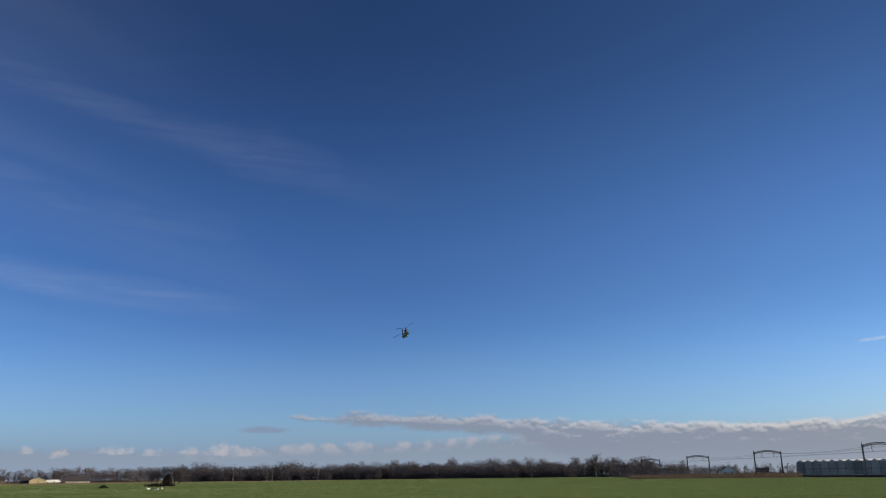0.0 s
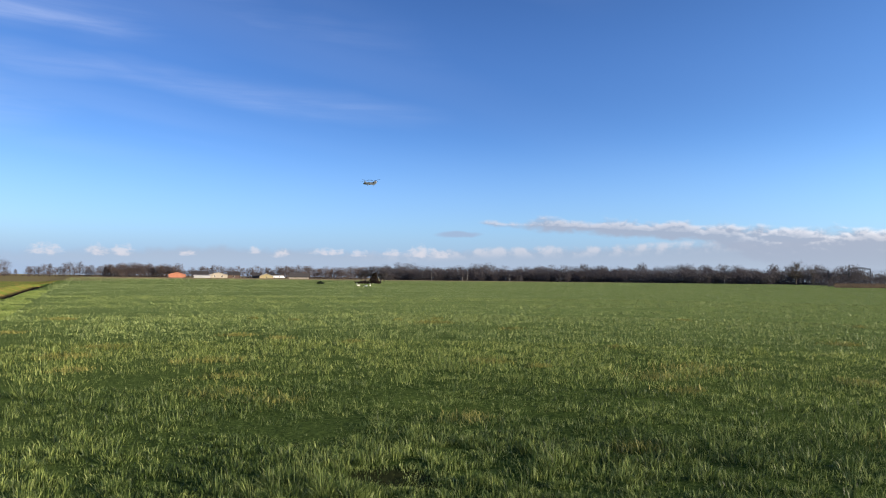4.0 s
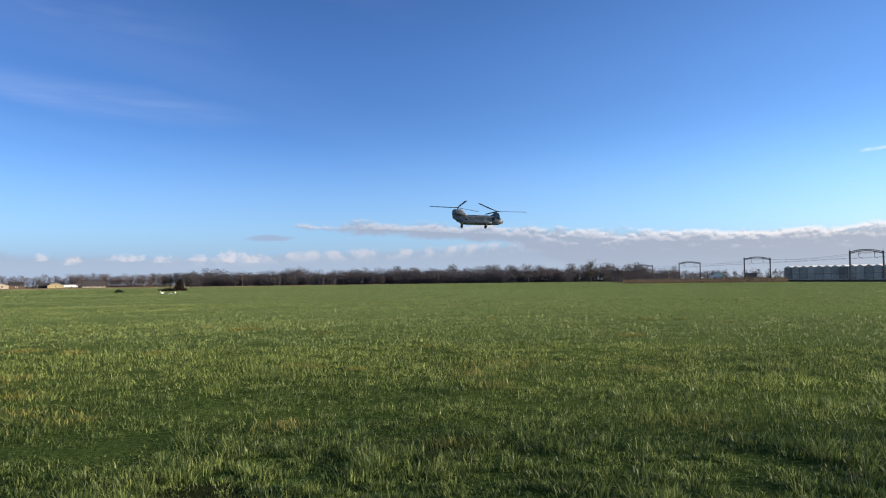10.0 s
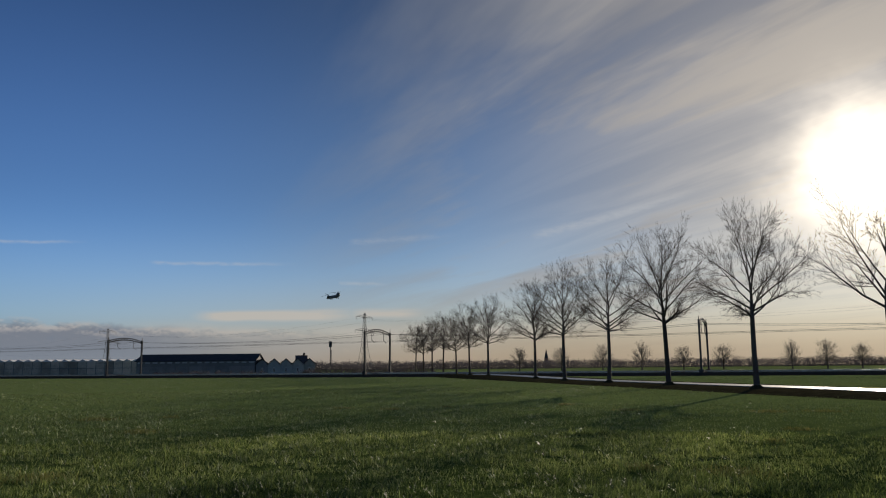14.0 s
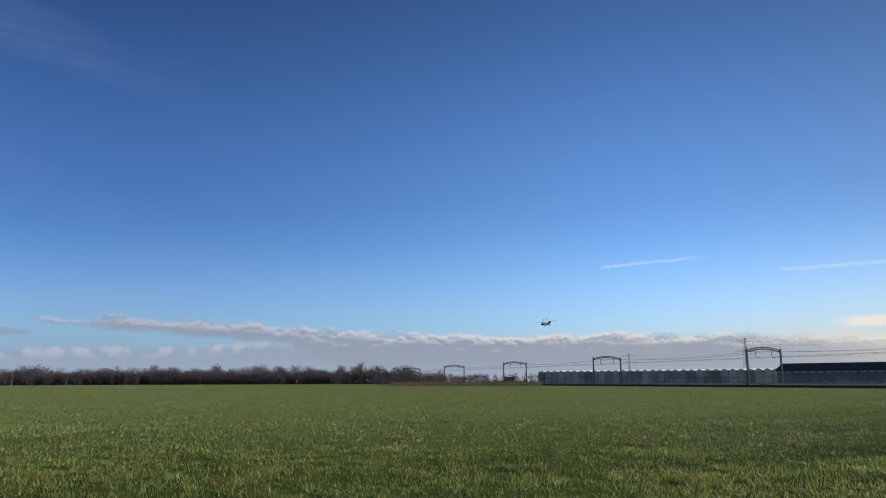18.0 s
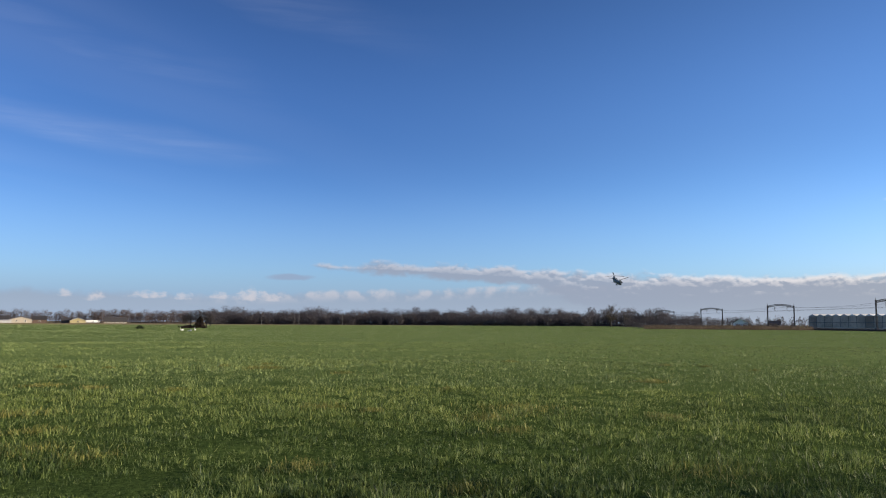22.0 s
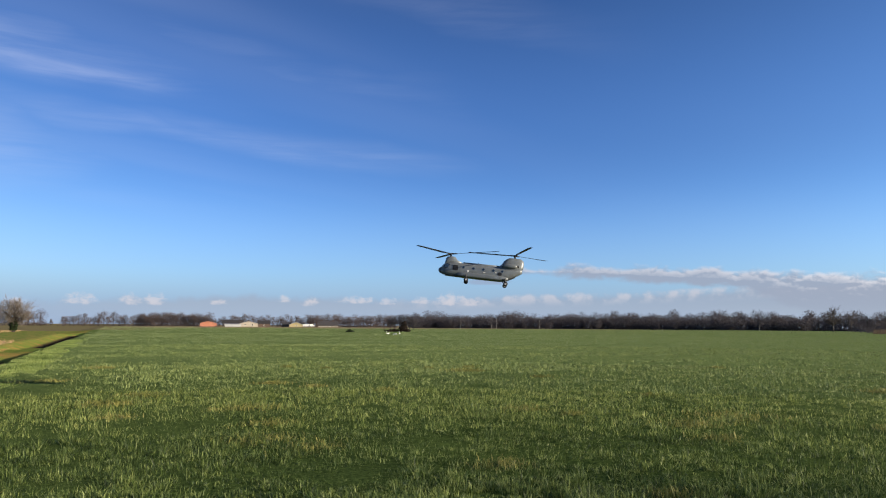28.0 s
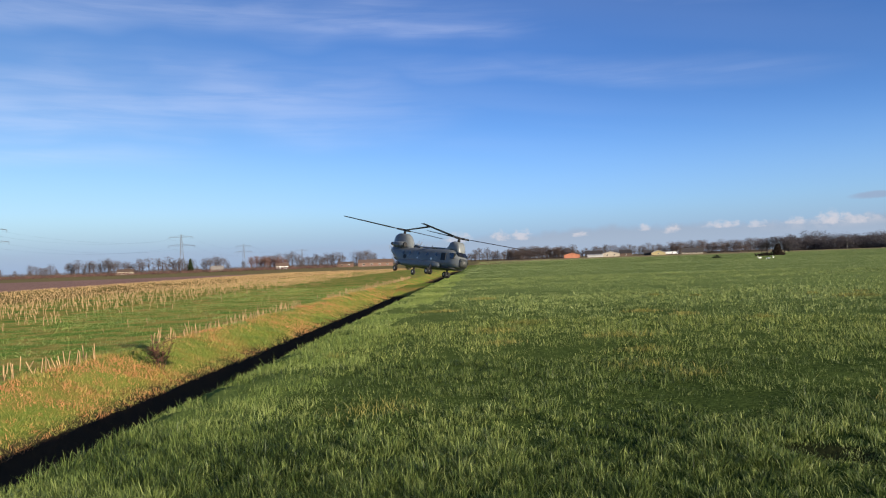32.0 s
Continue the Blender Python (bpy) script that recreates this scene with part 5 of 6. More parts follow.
house("farm_shed", 43.05, 44.23, 600, 2.3, 3.9, ORANGE, ORANGE, "low shed with a bright orange tiled roof", True, 0, depth=14)
house("polytunnel", 41.37, 42.54, 590, 1.6, 2.0, PALE, PALE, "low white-covered growing tunnel", openings=0, depth=6)
house("barn", 40.20, 41.48, 605, 2.4, 4.2, CREAM, CLAD, "cream gabled barn with a grey roof", True, 2, depth=18)
house("barn", 41.5, 42.7, 628, 2.4, 5.0, SLATE, SLATE, "long dark-roofed barn behind a growing tunnel", openings=0, depth=12)
house("barn", 39.34, 40.20, 612, 2.2, 4.7, TILE, SLATE, "farm barn with a dark tiled roof", openings=1, depth=12)
house("barn", 36.96, 37.99, 600, 1.7, 3.7, BUFF, PALE, "buff gabled barn with a pale roof edge", True, 1, depth=16)
house("barn", 37.87, 38.53, 612, 2.0, 3.8, SLATE, SLATE, "small dark shed beside the buff barn", openings=0)
house("farmhouse", 34.43, 35.90, 590, 1.2, 4.3, CREAM, SLATE, "long farmhouse with a dark roof and white wall", openings=5, chimney=True)
house("long_barn", 56.92, 59.56, 480, 2.3, 4.2, BRICK, TILE, "long brick barn with a brown tiled roof", openings=4, z=LOW)
house("brick_shed", 59.86, 61.08, 520, 2.2, 3.4, BRICK, TILE, "small brick shed beside a long barn", openings=2, z=LOW)
house("cottage", 64.62, 65.53, 560, 2.2, 4.2, WHITE, TILE, "white cottage with a brown roof among trees", openings=3, chimney=True, z=LOW)
house("cottage", 75.2, 76.3, 620, 2.0, 4.0, CREAM, TILE, "far pale house behind the hedge", openings=4, z=LOW)
house("cottage", 69.2, 70.09, 640, 1.8, 4.2, CLAD, CLAD, "far dark shed with a grey roof", openings=2, z=LOW)
house("white_house", -8.51, -9.53, 400, 2.4, 4.6, WHITE, SLATE, "white gabled house behind the railway", True, 2)
house("cottage", -10.76, -11.57, 410, 1.8, 3.6, CREAM, SLATE, "low house behind the railway", openings=2)
house("field_barn", -40.35, -41.18, 262, 3.2, 6.0, BRICK, SLATE, "brick house with a steep dark roof and chimney", openings=2, chimney=True)
for i in range(5):
    a = -37.98 - 0.84 * i
    house("low_workshop", a + 0.47, a - 0.47, 232, 3.0, 4.6, WORKSHOP, SLATE, "low pale workshop bay with a shallow gable", True, 1, depth=14)


def build_shed():
    """Long dark shed with a strip of pale roof lights."""
    a, b = place(-29.54, 236), place(-37.49, 226)
    d = b - a
    h = thing("industrial_shed", (a + b) / 2, math.degrees(math.atan2(d.y, d.x)), label="long dark industrial shed with a strip of pale roof lights", category="shed")
    l, dep = d.length / 2, 10.0
    part("wall", loft([[(x, y, z) for y, z in ((0, -0.1), (dep, -0.1), (dep, 4.15), (dep / 2, 6.0), (0, 4.15))] for x in (-l, l)]), CLAD, h)
    for y in (-0.5, dep + 0.5):
        q = [(-l - 0.4, y, 4.1), (l + 0.4, y, 4.1), (l + 0.4, dep / 2, 6.05), (-l - 0.4, dep / 2, 6.05)]
        part("roof", loft([q, [(x, yy, z + 0.18) for x, yy, z in q]]), SLATE, h)
    n_light = 16
    for i in range(n_light):
        x = -l + (i + 0.5) * 2 * l / n_light
        part("roof_light", box(bmesh.new(), x, -0.06, 3.75, 2 * l / n_light * 0.62, 0.1, 0.34), PALE, h, "pale roof light")
    for i in range(9):
        x = -l + (i + 0.5) * 2 * l / 9
        part("wall_panel", box(bmesh.new(), x, -0.05, 1.4, 2 * l / 9 - 0.15, 0.08, 2.6), CLAD, h)
    return h


build_shed()


def build_greenhouse():
    """A block of glasshouses parallel to the railway: a long glazed side with a row of small gables above."""
    a, b = place(-29.8, 285), place(-13.3, 315)
    d = b - a
    h = thing("greenhouse", a, math.degrees(math.atan2(d.y, d.x)), label="long commercial greenhouse with a sawtooth glass roof behind the railway", category="greenhouse")
    length, dep, n_bay = d.length, 40.0, 32
    bay = length / n_bay
    part("base_wall", box(bmesh.new(), length / 2, -dep / 2, 0.3, length, dep, 0.6), CONCRETE, h)
    for i in range(n_bay):
        x = i * bay
        part("side_panel", box(bmesh.new(), x + bay / 2, 0.0, 2.75, bay - 0.16, 0.12, 4.3), GREENHOUSE, h)
        prof = [(x + 0.05, 4.9), (x + bay - 0.05, 4.9), (x + bay / 2, 5.65)]
        part("roof_bay", loft([[(px_, y, z) for px_, z in prof] for y in (0.1, -dep)]), ROOF_GLASS, h, "pale glass roof")
    part("gutter", box(bmesh.new(), length / 2, 0.16, 4.95, length, 0.14, 0.16), ROOF_GLASS, h, "pale gutter")
    part("rail", box(bmesh.new(), length / 2, 0.12, 2.6, length, 0.1, 0.14), GALV, h)
    for i in range(n_bay + 1):
        part("post", box(bmesh.new(), i * bay, 0.0, 2.5, 0.14, 0.2, 4.9), GALV, h)
    part("end_wall", box(bmesh.new(), 0.1, -dep / 2, 2.6, 0.12, dep, 4.7), GREENHOUSE, h)
    part("end_wall", box(bmesh.new(), length - 0.1, -dep / 2, 2.6, 0.12, dep, 4.7), GREENHOUSE, h)
    return h


build_greenhouse()

signal = thing("crossing_mast", place(-42.82, 205, 0.3), label="dark signal mast with a box at its head near the crossing", category="mast")
part("pole", bar(bmesh.new(), (0, 0, -0.4), (0, 0, 8.3), 0.13, 0.1), STEEL, signal)
part("head", box(bmesh.new(), 0, 0, 7.7, 0.75, 0.5, 1.5, bevel=0.12), STEEL, signal)
part("ladder", box(bmesh.new(), 0.35, 0, 3.2, 0.1, 0.1, 6.0), STEEL, signal)


def van(az, r, length, label):
    h = thing("delivery_van", place(az, r, 0), az, label=label, category="van", group="vehicles at the farm")
    part("body", box(bmesh.new(), -0.4, 0, 1.35, length * 0.78, 1.9, 1.7, bevel=0.15), WHITE, h)
    part("cab", box(bmesh.new(), length * 0.42, 0, 1.1, length * 0.26, 1.85, 1.2, bevel=0.25), WHITE, h)
    part("window", box(bmesh.new(), length * 0.45, -0.93, 1.4, length * 0.14, 0.06, 0.45), GLASS, h, "dark side window")
    for x in (-length * 0.3, length * 0.32):
        for y in (-0.85, 0.85):
            w = bmesh.new()
            bmesh.ops.create_cone(w, cap_ends=True, segments=12, radius1=0.34, radius2=0.34, depth=0.24, matrix=Matrix.Translation((x, y, 0.34)) @ Matrix.Rotation(radians(90), 4, "X"))
            part("wheel", w, RUBBER, h)


van(36.76, 585, 5.2, "white delivery van parked at the farm")
van(36.40, 587, 4.6, "white van parked beside the barns")


for az_, r_, h_ in ((25.37, 508, 7.5), (23.07, 506, 6.5), (22.71, 509, 7.0), (4.36, 505, 6.0), (19.54, 507, 7.0)):
    birch = thing("birch_tree", place(az_, r_, -0.3), label="slim leafless birch with a pale trunk before the woodland", category="tree", group="birches before the wood")
    part("trunk", bar(bmesh.new(), (0, 0, 0), (0.15, 0.1, h_), 0.13, 0.04), CONCRETE, birch, "pale birch trunk")
    rng_b = np.random.default_rng(int(az_ * 10))
    ends = [((0.1, 0.05, h_ * f_), (rng_b.normal(0, 1.0), rng_b.normal(0, 1.0), h_ * f_ + rng_b.uniform(0.4, 1.6)), 0.03, 0.012) for f_ in rng_b.uniform(0.35, 0.95, 90)]
    v, f = sticks(*[np.array(c) for c in zip(*ends)])
    raw("crown", v, f, WOOD_TWIG, birch)

church = thing("church", place(-58.81, 930, -0.3), -57.4, label="far village church with a slender dark spire", category="church")
part("tower", box(bmesh.new(), 0, 0, 6.0, 4.6, 4.6, 12.0), BRICK, church)
bm = bmesh.new()
bmesh.ops.create_cone(bm, cap_ends=True, segments=8, radius1=2.5, radius2=0.1, depth=11.0, matrix=Matrix.Translation((0, 0, 17.4)))
part("spire", bm, SLATE, church, "dark slate spire")
part("nave", loft([[(x_, y_, z_) for x_, z_ in ((-4, 0), (4, 0), (4, 6), (0, 10), (-4, 6))] for y_ in (2, 22)]), BRICK, church)


# ---- geese ----
def build_goose(az, r, turn, head_down, label):
    h = thing("goose", place(az, r, 0.0), turn, label=label, category="goose", group="white geese in the field")
    h.scale = (0.5, 0.5, 0.5)
    rings = []
    for y, hw, zb, zt in ((0.52, 0.03, 0.42, 0.5), (0.4, 0.15, 0.32, 0.6), (0.15, 0.23, 0.24, 0.7), (-0.15, 0.24, 0.24, 0.72), (-0.42, 0.16, 0.34, 0.68), (-0.68, 0.03, 0.52, 0.6)):
        rings.append(rounded(hw, zb, zt, y, 12, 2.2))
    part("body", loft(rings), FEATHER, h, smooth=True)
    path = [(0, 0.42, 0.5), (0, 0.58, 0.62), (0, 0.6, 0.85), (0, 0.52, 1.08), (0, 0.58, 1.2)] if not head_down else [(0, 0.42, 0.5), (0, 0.62, 0.55), (0, 0.8, 0.42), (0, 0.92, 0.22), (0, 0.98, 0.12)]
    bm = bmesh.new()
    for a, b in zip(path, path[1:]):
        bar(bm, a, b, 0.055, 0.05, 8)
    part("neck", bm, FEATHER, h, smooth=True)
    end = Vector(path[-1])
    bm = bmesh.new()
    bmesh.ops.create_uvsphere(bm, u_segments=10, v_segments=7, radius=0.075, matrix=Matrix.Translation(end) @ Matrix.Diagonal((0.8, 1.25, 0.9, 1)))
    head = part("head", bm, FEATHER, h, smooth=True)
    part("beak", bar(bmesh.new(), end + Vector((0, 0.06, -0.01)), end + Vector((0, 0.19, -0.05)), 0.03, 0.012, 6), BEAK, head, "orange beak")
    for x in (-0.08, 0.08):
        part("leg", bar(bmesh.new(), (x, 0, -0.02), (x, 0, 0.28), 0.02, 0.025, 6), BLACK, h)


build_goose(30.75, 132, 150, False, "white goose standing in the grass with its neck raised")
build_goose(30.18, 125, 75, True, "white goose grazing in the field")
build_goose(29.88, 134, 200, False, "white goose standing a little apart in the grass")

# ---- grass ----
def value_noise(x, y, seed):
    """Smooth noise from 0 to 1 over arrays of places."""
    r = np.random.default_rng(seed).random((256, 256))
    xi, yi = np.floor(x).astype(int), np.floor(y).astype(int)
    fx, fy = x - xi, y - yi
    fx, fy = fx * fx * (3 - 2 * fx), fy * fy * (3 - 2 * fy)
    a, b = r[xi % 256, yi % 256], r[(xi + 1) % 256, yi % 256]
    c, d = r[xi % 256, (yi + 1) % 256], r[(xi + 1) % 256, (yi + 1) % 256]
    return (a * (1 - fx) + b * fx) * (1 - fy) + (c * (1 - fx) + d * fx) * fy


def blades(name, x, y, z, height, width, lean, way, material, label, rng, detail=2):
    """Bent grass blades at the given places; way: the side to which each one bends; detail: triangles along a blade, from 1 to 3 bends."""
    n = len(x)
    a = way + math.pi / 2 + rng.normal(0, 0.7, n)
    side = np.stack([np.cos(a), np.sin(a), np.zeros(n)], 1) * width[:, None] / 2
    bend = np.stack([np.cos(way), np.sin(way), np.zeros(n)], 1) * (height * lean)[:, None]
    base = np.stack([x, y, z], 1)
    up = np.array([[0, 0, 1.0]]) * height[:, None]
    droop = 0.36 * lean[:, None] ** 1.5

    def at(f):
        return base + up * (f - droop * f * f) + bend * f * f

    if detail == 1:
        verts, tri = [base - side, base + side, at(1.0)], [[0, 1, 2]]
    elif detail == 2:
        mid = at(0.58)
        verts, tri = [base - side, base + side, mid - side * 0.85, mid + side * 0.85, at(1.0)], [[0, 1, 3], [0, 3, 2], [2, 3, 4]]
    else:
        low, mid = at(0.42), at(0.75)
        verts = [base - side * 0.8, base + side * 0.8, low - side, low + side, mid - side * 0.75, mid + side * 0.75, at(1.0)]
        tri = [[0, 1, 3], [0, 3, 2], [2, 3, 5], [2, 5, 4], [4, 5, 6]]
    k = len(verts)
    verts = np.stack(verts, 1).reshape(-1, 3)
    faces = (np.arange(n)[:, None, None] * k + np.array(tri)[None]).reshape(-1, 3)
    return tagged(raw(name, verts, faces, material), label, "grass", kind="stuff")


# ---- stubble ----
def stubble():
    rng = np.random.default_rng(77)
    A, B, R0, R1 = [], [], [], []

    def stalk(s, w, h):
        p = DITCH_U * s + DITCH_N * w
        A.append((p.x, p.y, LOW - 0.05))
        B.append((p.x + rng.normal(0, 0.05), p.y + rng.normal(0, 0.05), LOW + h))
        R0.append(0.014), R1.append(0.012)

    for w, keep in [(8.9, 0.62), (9.65, 0.10), (12.6, 0.05), (15.5, 0.05), (17.2, 0.16), (18.7, 0.2)] + [(20.2 + 0.75 * i, 0.30 + 0.012 * i) for i in range(18)]:
        s = -6.0
        far = 90.0 if w < 20 else 110.0
        while s < far:
            bare = noise.noise(Vector((s * 0.12, w * 0.6, 5))) > (0.52 if w < 10 else 0.4)
            if not bare and rng.uniform() < keep:
                for _ in range(2 if w < 12 else 1):
                    stalk(s + rng.normal(0, 0.12), w + rng.normal(0, 0.05), rng.uniform(0.12, 0.36))
            s += 0.24 if w < 30 else 0.36
    # short cut stalks and litter further out, along the same rows
    n = 52000
    s, w = -8 + 235 * rng.random(n) ** 1.25, 20.2 + 0.75 * rng.integers(0, 56, n) + rng.normal(0, 0.06, n)
    keep = (value_noise(s * 0.12 + 9, w * 0.4 + 3, 12) > 0.22) & ((w > 34) | (s > 75) | (rng.random(n) < 0.12))
    s, w = s[keep], w[keep]
    n = len(s)
    far = np.hypot(s, w) / 40
    blades("stubble_litter", s * DITCH_U.x + w * DITCH_N.x, s * DITCH_U.y + w * DITCH_N.y, np.full(n, LOW - 0.02), rng.uniform(0.08, 0.24, n), 0.03 * np.maximum(far, 1.0) * rng.uniform(0.7, 1.3, n),
           rng.uniform(0.0, 0.8, n), rng.uniform(0, 6.28, n), STRAW_BLADE, "golden cut maize stalks and straw litter in rows", rng, 1)
    v, f = sticks(A, B, R0, R1)
    tagged(raw("maize_stubble", v, f, STRAW), "rows of pale cut maize stalks in the stubble field", "stubble", kind="stuff")


stubble()


def sow(rng, r0, r1, az0, az1, per_m2, thin=0.0):
    """Places between two distances and two directions; thin: the power by which they thin out with the distance."""
    n = int(per_m2 * radians(az0 - az1) * (r1 ** 2 - r0 ** 2) / 2)
    r = np.sqrt(r0 ** 2 + rng.random(n) * (r1 ** 2 - r0 ** 2))
    r = r[rng.random(n) < (r0 / r) ** thin]
    a = np.radians(rng.uniform(az1, az0, len(r)))
    return -np.sin(a) * r, np.cos(a) * r


HOLLOWS = [(-5.24, 3.57), (-7.0, 6.94), (-5.06, 5.06), (-5.23, 6.7), (-4.69, 7.19), (-4.9, 9.65), (-3.33, 9.09), (-6.96, 5.15), (-2.71, 13.42)]  # places where the grass stands low
DRY = [(-8.2, 10.2, 0.35), (-1.65, 14.9, 0.8), (-7.15, 4.4, 0.42), (-7.1, 8.8, 0.45), (-9.9, 11.9, 0.5)]  # yellowed tufts


def scattered(seed, n, r0, r1, small, large):
    """Random places over the field with a size for each: x, y, size."""
    rng = np.random.default_rng(seed)
    r, a = r0 + (r1 - r0) * rng.random(n) ** 0.75, np.radians(rng.uniform(-90, 85, n))
    return [(x, y, w) for x, y, w in zip(-np.sin(a) * r, np.cos(a) * r, rng.uniform(small, large, n)) if x * DITCH_N.x + y * DITCH_N.y < LIP - 1.3 * w]


PITS = scattered(110, 120, 4.6, 26.0, 0.26, 0.62)  # low spots, each behind a taller tussock on its sunny side


def dry_tufts():
    rng = np.random.default_rng(104)
    at = np.concatenate([np.stack([rng.normal(x, w * 0.6, int(750 * w)), rng.normal(y, w * 0.7, int(750 * w))], 1) for x, y, w in DRY + scattered(111, 60, 5.0, 34.0, 0.12, 0.5)])
    n = len(at)
    r = np.hypot(at[:, 0], at[:, 1])
    blades("yellowed_grass", at[:, 0], at[:, 1], np.full(n, -0.02), rng.uniform(0.06, 0.15, n), 0.0046 * (r / 5) * rng.uniform(0.6, 1.4, n), rng.uniform(0.2, 1.1, n), rng.uniform(0, 6.28, n),
           DRY_BLADE, "scattered tufts of yellowed dry grass", rng, 2)


def meadow():
    """The winter grass: domed tufts whose blades lean outwards, of uneven height, with dark gaps between them."""
    rng = np.random.default_rng(101)
    sunny = toward(SUN_AZ)
    bands = (
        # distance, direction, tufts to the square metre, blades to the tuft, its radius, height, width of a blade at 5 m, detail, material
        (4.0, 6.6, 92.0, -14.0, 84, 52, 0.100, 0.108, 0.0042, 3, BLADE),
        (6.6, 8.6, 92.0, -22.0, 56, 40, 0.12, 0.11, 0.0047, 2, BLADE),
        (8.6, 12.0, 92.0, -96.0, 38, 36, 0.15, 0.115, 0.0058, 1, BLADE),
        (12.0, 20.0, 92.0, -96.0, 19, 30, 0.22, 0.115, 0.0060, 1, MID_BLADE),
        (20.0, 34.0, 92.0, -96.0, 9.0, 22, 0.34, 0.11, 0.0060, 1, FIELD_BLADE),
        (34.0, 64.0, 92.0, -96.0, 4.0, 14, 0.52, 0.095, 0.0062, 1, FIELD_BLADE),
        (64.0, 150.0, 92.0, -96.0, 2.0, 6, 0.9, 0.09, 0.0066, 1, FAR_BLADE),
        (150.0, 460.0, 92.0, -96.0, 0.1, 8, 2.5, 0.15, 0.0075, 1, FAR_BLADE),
    )
    for r0, r1, az0, az1, dense, per, radius, tall, wide, detail, material in bands:
        cx, cy = sow(rng, r0, r1, az0, az1, dense, 1.0 if r0 > 60 else 0.0)
        m = len(cx)
        patch = value_noise(cx * 1.1 + 50, cy * 1.1 + 50, 1) * 0.55 + value_noise(cx * 2.9 + 90, cy * 2.9 + 20, 2) * 0.45
        broad = value_noise(cx * 0.22 + 30, cy * 0.22 + 70, 3)
        calm = 0.9 if r0 < 8 else 0.6 if r0 < 20 else 0.15
        size = (1.0 - 0.36 * calm + 0.56 * calm * np.clip((patch - 0.25) / 0.45, 0, 1)) * (1 + (0.3 if r0 < 20 else 0.1) * (broad - 0.5)) * rng.uniform(0.62, 1.38, m)
        for hx_, hy_ in HOLLOWS:
            size *= 1 - 0.35 * np.exp(-(((cx - hx_) / 0.40) ** 2 + ((cy - hy_) / 0.34) ** 2) ** 1.5)
        if r0 < 30:
            for hx_, hy_, wide_ in PITS:
                near = (np.abs(cx - hx_) < 2.0) & (np.abs(cy - hy_) < 2.0)
                if near.any():
                    px_, py_ = (cx[near] - hx_) / wide_, (cy[near] - hy_) / wide_
                    size[near] *= 1 - 0.5 * np.exp(-(px_ ** 2 + (py_ * 1.2) ** 2) ** 1.5)
                    qx_, qy_ = px_ - sunny.x * 1.3, py_ - sunny.y * 1.3
                    size[near] *= 1 + 0.5 * np.exp(-(qx_ ** 2 * 1.6 + qy_ ** 2) ** 1.5)
        w_ = cx * DITCH_N.x + cy * DITCH_N.y
        size *= 1 + 0.3 * np.exp(-((w_ - LIP + 0.1) / 0.5) ** 2)
        sway, sway_way = rng.uniform(0.0, 0.5, m), rng.uniform(0, 2 * math.pi, m)
        k = np.repeat(np.arange(m), per)
        n = len(k)
        rho, phi = np.sqrt(rng.random(n)), rng.uniform(0, 2 * math.pi, n)
        reach = radius * rng.uniform(0.7, 1.3, m)[k]
        x, y = cx[k] + np.cos(phi) * rho * reach, cy[k] + np.sin(phi) * rho * reach
        r = np.hypot(x, y)
        w, q = x * DITCH_N.x + y * DITCH_N.y, (x - STAND.x) * ROAD_N.x + (y - STAND.y) * ROAD_N.y
        d_hole = np.hypot((x - HOLE[0]) / 1.25, y - HOLE[1])
        keep = (w < LIP + 0.1) & ((w < LIP - 1.2) | (rng.random(n) < 0.5)) & ((q < 27.1) | (q > 34.4)) & (d_hole > 0.34 * rng.random(n))
        x, y, r, w, rho, phi, k, d_hole = (v[keep] for v in (x, y, r, w, rho, phi, k, d_hole))
        n = len(x)
        h = tall * size[k] * (1.05 - 0.38 * rho) * rng.uniform(0.5, 1.2, n)
        h *= np.clip((d_hole - 0.1) / 0.45, 0.3, 1)
        h *= 1 + 0.35 * np.exp(-((d_hole - 0.62) / 0.2) ** 2)
        lean = np.clip(0.12 + 0.75 * rho + rng.normal(0, 0.22, n), 0.03, 1.35)
        way = np.arctan2(np.sin(phi) * rho + np.sin(sway_way)[k] * sway[k], np.cos(phi) * rho + np.cos(sway_way)[k] * sway[k]) + rng.normal(0, 0.5, n)
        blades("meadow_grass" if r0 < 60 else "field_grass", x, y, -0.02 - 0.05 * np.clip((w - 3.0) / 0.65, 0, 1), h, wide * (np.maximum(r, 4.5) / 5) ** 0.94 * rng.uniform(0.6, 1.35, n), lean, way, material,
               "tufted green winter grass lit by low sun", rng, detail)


def sward():
    """Thin short grass round and behind the standing place."""
    rng = np.random.default_rng(103)
    r, a = 30 * rng.random(60000) ** 0.8, rng.uniform(0, 2 * math.pi, 60000)
    x, y = -np.sin(a) * r, np.cos(a) * r
    seen = (r > 4.1) & ((y > -0.1 * np.abs(x)))
    keep = ~seen & (x * DITCH_N.x + y * DITCH_N.y < LIP) & (x * ROAD_N.x + y * ROAD_N.y < 26.0)
    x, y = x[keep], y[keep]
    n = len(x)
    blades("short_grass", x, y, np.full(n, -0.02), rng.uniform(0.03, 0.09, n), rng.uniform(0.008, 0.02, n), rng.uniform(0.2, 1.2, n), rng.uniform(0, 6.28, n), BLADE, "short trodden green grass", rng, 1)


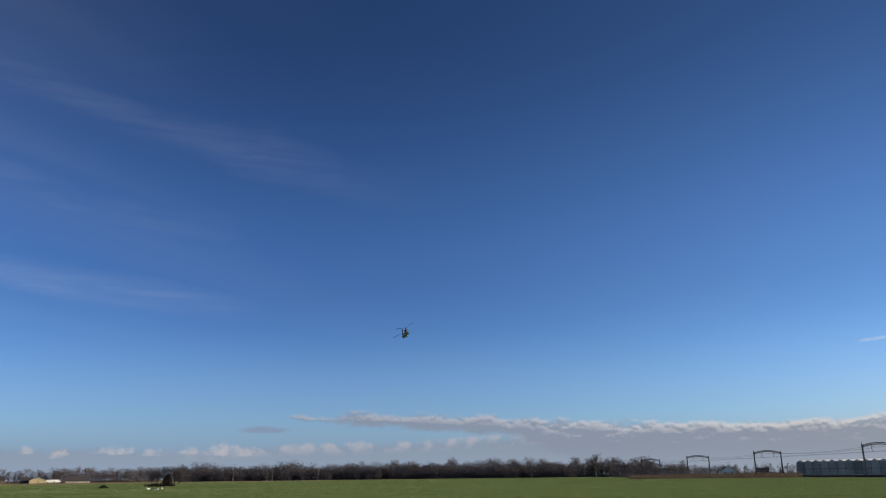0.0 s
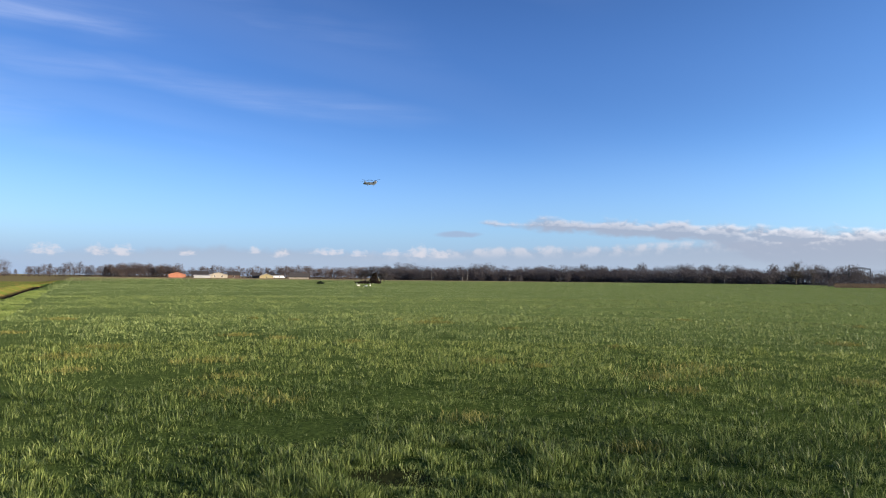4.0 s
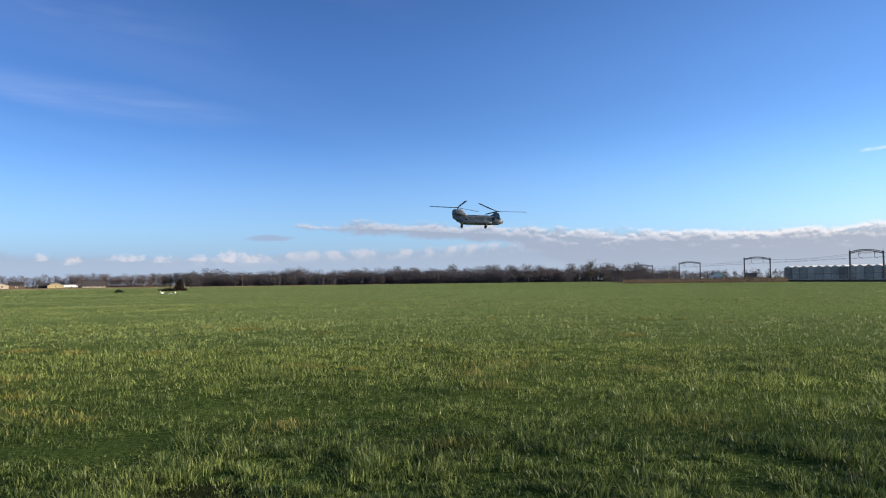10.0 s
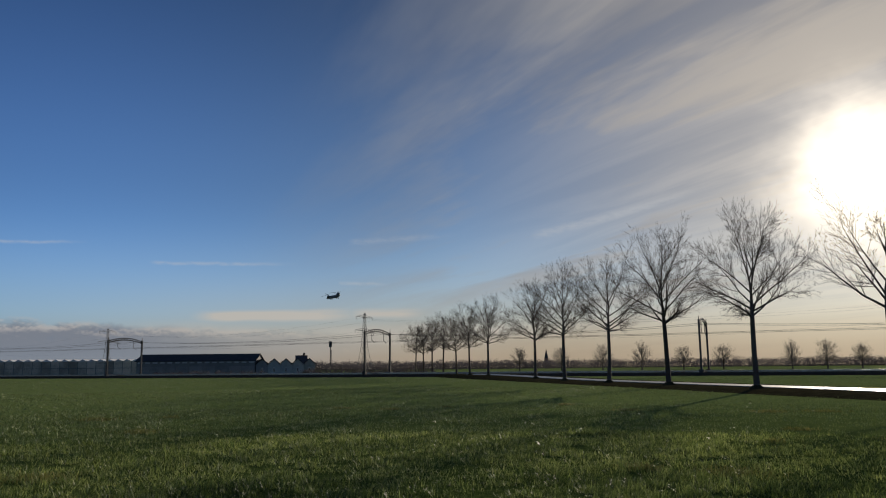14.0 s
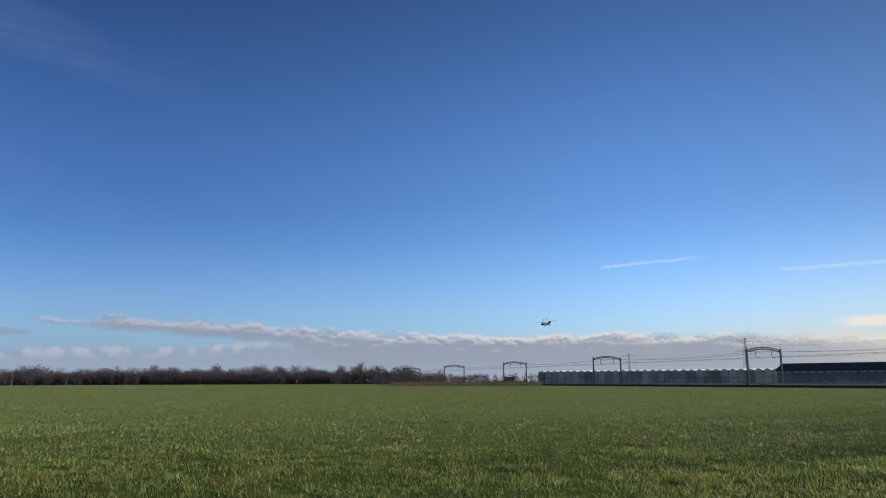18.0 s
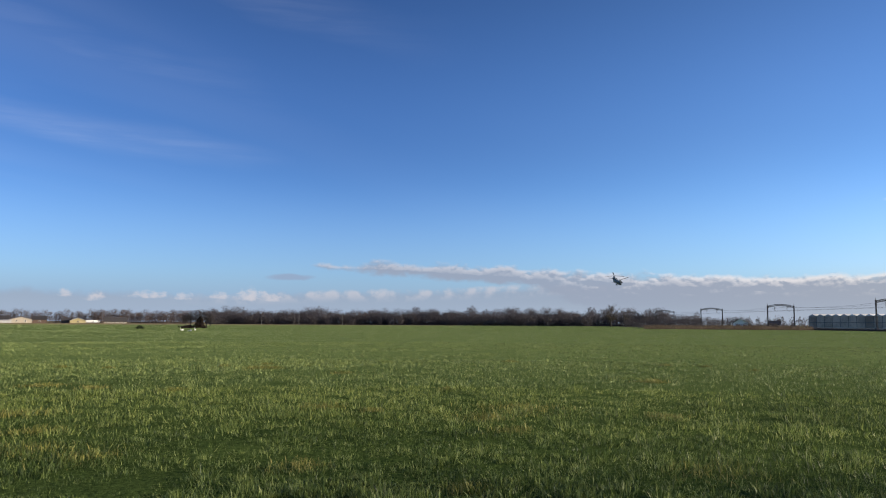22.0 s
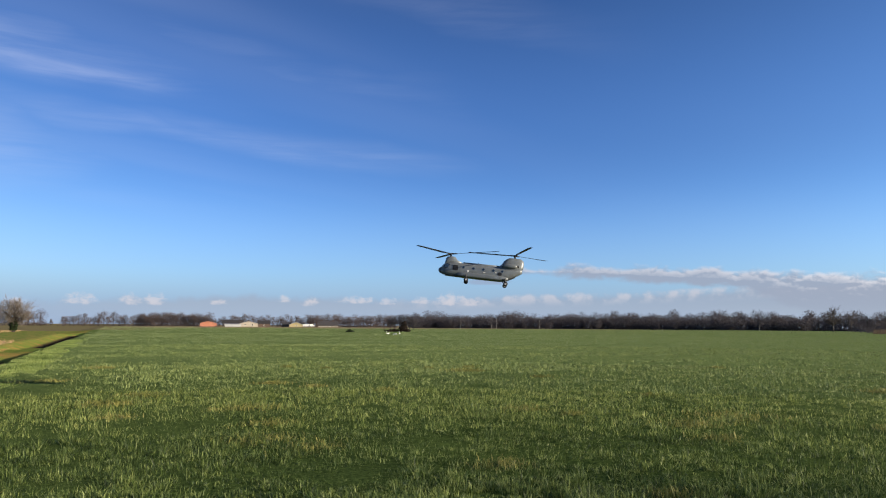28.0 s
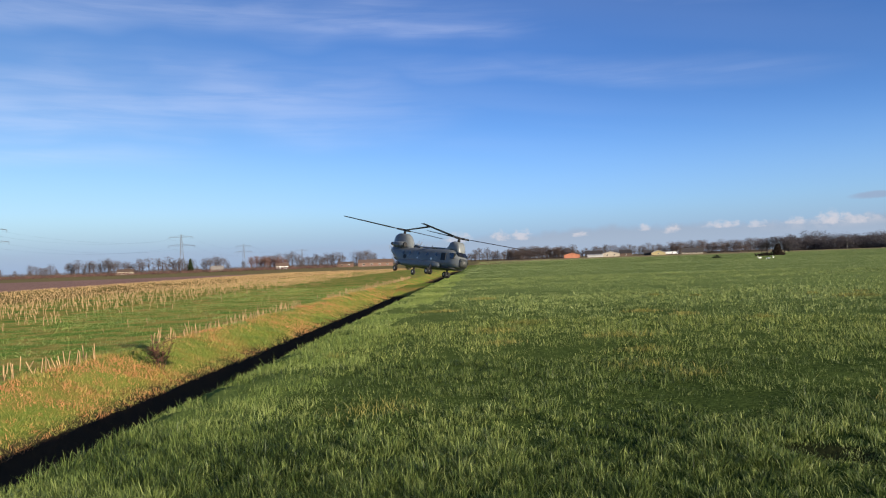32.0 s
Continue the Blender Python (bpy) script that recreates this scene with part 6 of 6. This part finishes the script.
def bank_and_headland():
    rng = np.random.default_rng(102)
    # rough grass of the far ditch bank and the headland behind it
    n = 200000
    s = -9 + 75 * rng.uniform(0, 1, n) ** 1.6
    w = np.where(rng.random(n) < 0.5, rng.uniform(6.75, 9.1, n), rng.uniform(8.8, 20.0, n))
    x, y = s * DITCH_U.x + w * DITCH_N.x, s * DITCH_U.y + w * DITCH_N.y
    z = np.array([ground_top(a, b) for a, b in zip(s, w)]) - 0.01
    clump = value_noise(x * 1.3 + 40, y * 1.3 + 60, 7) * 0.6 + value_noise(x * 4.1 + 40, y * 4.1 + 60, 8) * 0.4
    bank = w < 9.0 + 0.5 * np.sin(s * 0.9)
    size = 1 + np.maximum(s, 0) / 60
    h = (0.03 + 0.13 * clump) * rng.uniform(0.6, 1.3, len(x))
    for name, pick, mat, text in (("bank_grass", bank, BANK_BLADE, "rough yellow-orange winter grass on the ditch bank"), ("headland_grass", ~bank, LIP_BLADE, "short green grass growing through the stubble")):
        m = len(x[pick])
        blades(name, x[pick], y[pick], z[pick], h[pick] * (1.0 if name == "bank_grass" else 0.7), 0.013 * size[pick] * rng.uniform(0.7, 1.4, m), rng.uniform(0.3, 1.3, m), rng.uniform(0, 6.28, m), mat, text, rng, 1)


def lip_grass():
    """Lusher, paler grass along the near lip of the ditch."""
    rng = np.random.default_rng(105)
    n = 150000
    s, w = -3 + 85 * rng.random(n) ** 2.0, LIP + 0.05 - 1.7 * rng.random(n) ** 1.25
    keep = value_noise(s * 0.8 + 20, w * 1.2 + 20, 9) > 0.12 + 0.28 * (LIP - w)
    s, w = s[keep], w[keep]
    n = len(s)
    x, y = s * DITCH_U.x + w * DITCH_N.x, s * DITCH_U.y + w * DITCH_N.y
    tuft = value_noise(x * 3 + 40, y * 3 + 60, 10)
    blades("lip_grass", x, y, -0.02 - 0.05 * np.clip((w - 3.0) / 0.65, 0, 1), (0.045 + 0.085 * tuft) * rng.uniform(0.6, 1.3, n), 0.0062 * np.maximum(np.hypot(x, y), 5) / 5 * rng.uniform(0.6, 1.3, n), rng.uniform(0.2, 1.1, n), rng.uniform(0, 6.28, n),
           LIP_BLADE, "lush pale green grass along the edge of the ditch", rng, 1)


meadow()
lip_grass()
dry_tufts()
sward()
bank_and_headland()
weed_at = DITCH_U * 17.2 + DITCH_N * 7.55
dead_weed = thing("dead_weed", (weed_at.x, weed_at.y, ground_top(17.2, 7.55)), label="dead brown weed with upright branching stems on the ditch bank", category="weed")
rng = np.random.default_rng(8)
for _ in range(9):
    foot, tip = Vector((rng.normal(0, 0.08), rng.normal(0, 0.08), -0.08)), Vector((rng.normal(0, 0.2), rng.normal(0, 0.2), rng.uniform(0.45, 0.82)))
    twigs = [(foot, tip, 0.008, 0.004)]
    for f_ in rng.uniform(0.3, 0.98, 16):
        p = foot.lerp(tip, f_)
        twigs.append((p, p + Vector((rng.normal(0, 0.07), rng.normal(0, 0.07), rng.uniform(0.03, 0.12))), 0.006, 0.007))
    v, f = sticks(*[np.array(c) for c in zip(*twigs)])
    raw("stem", v, f, RUST_STEM, dead_weed)

motions()
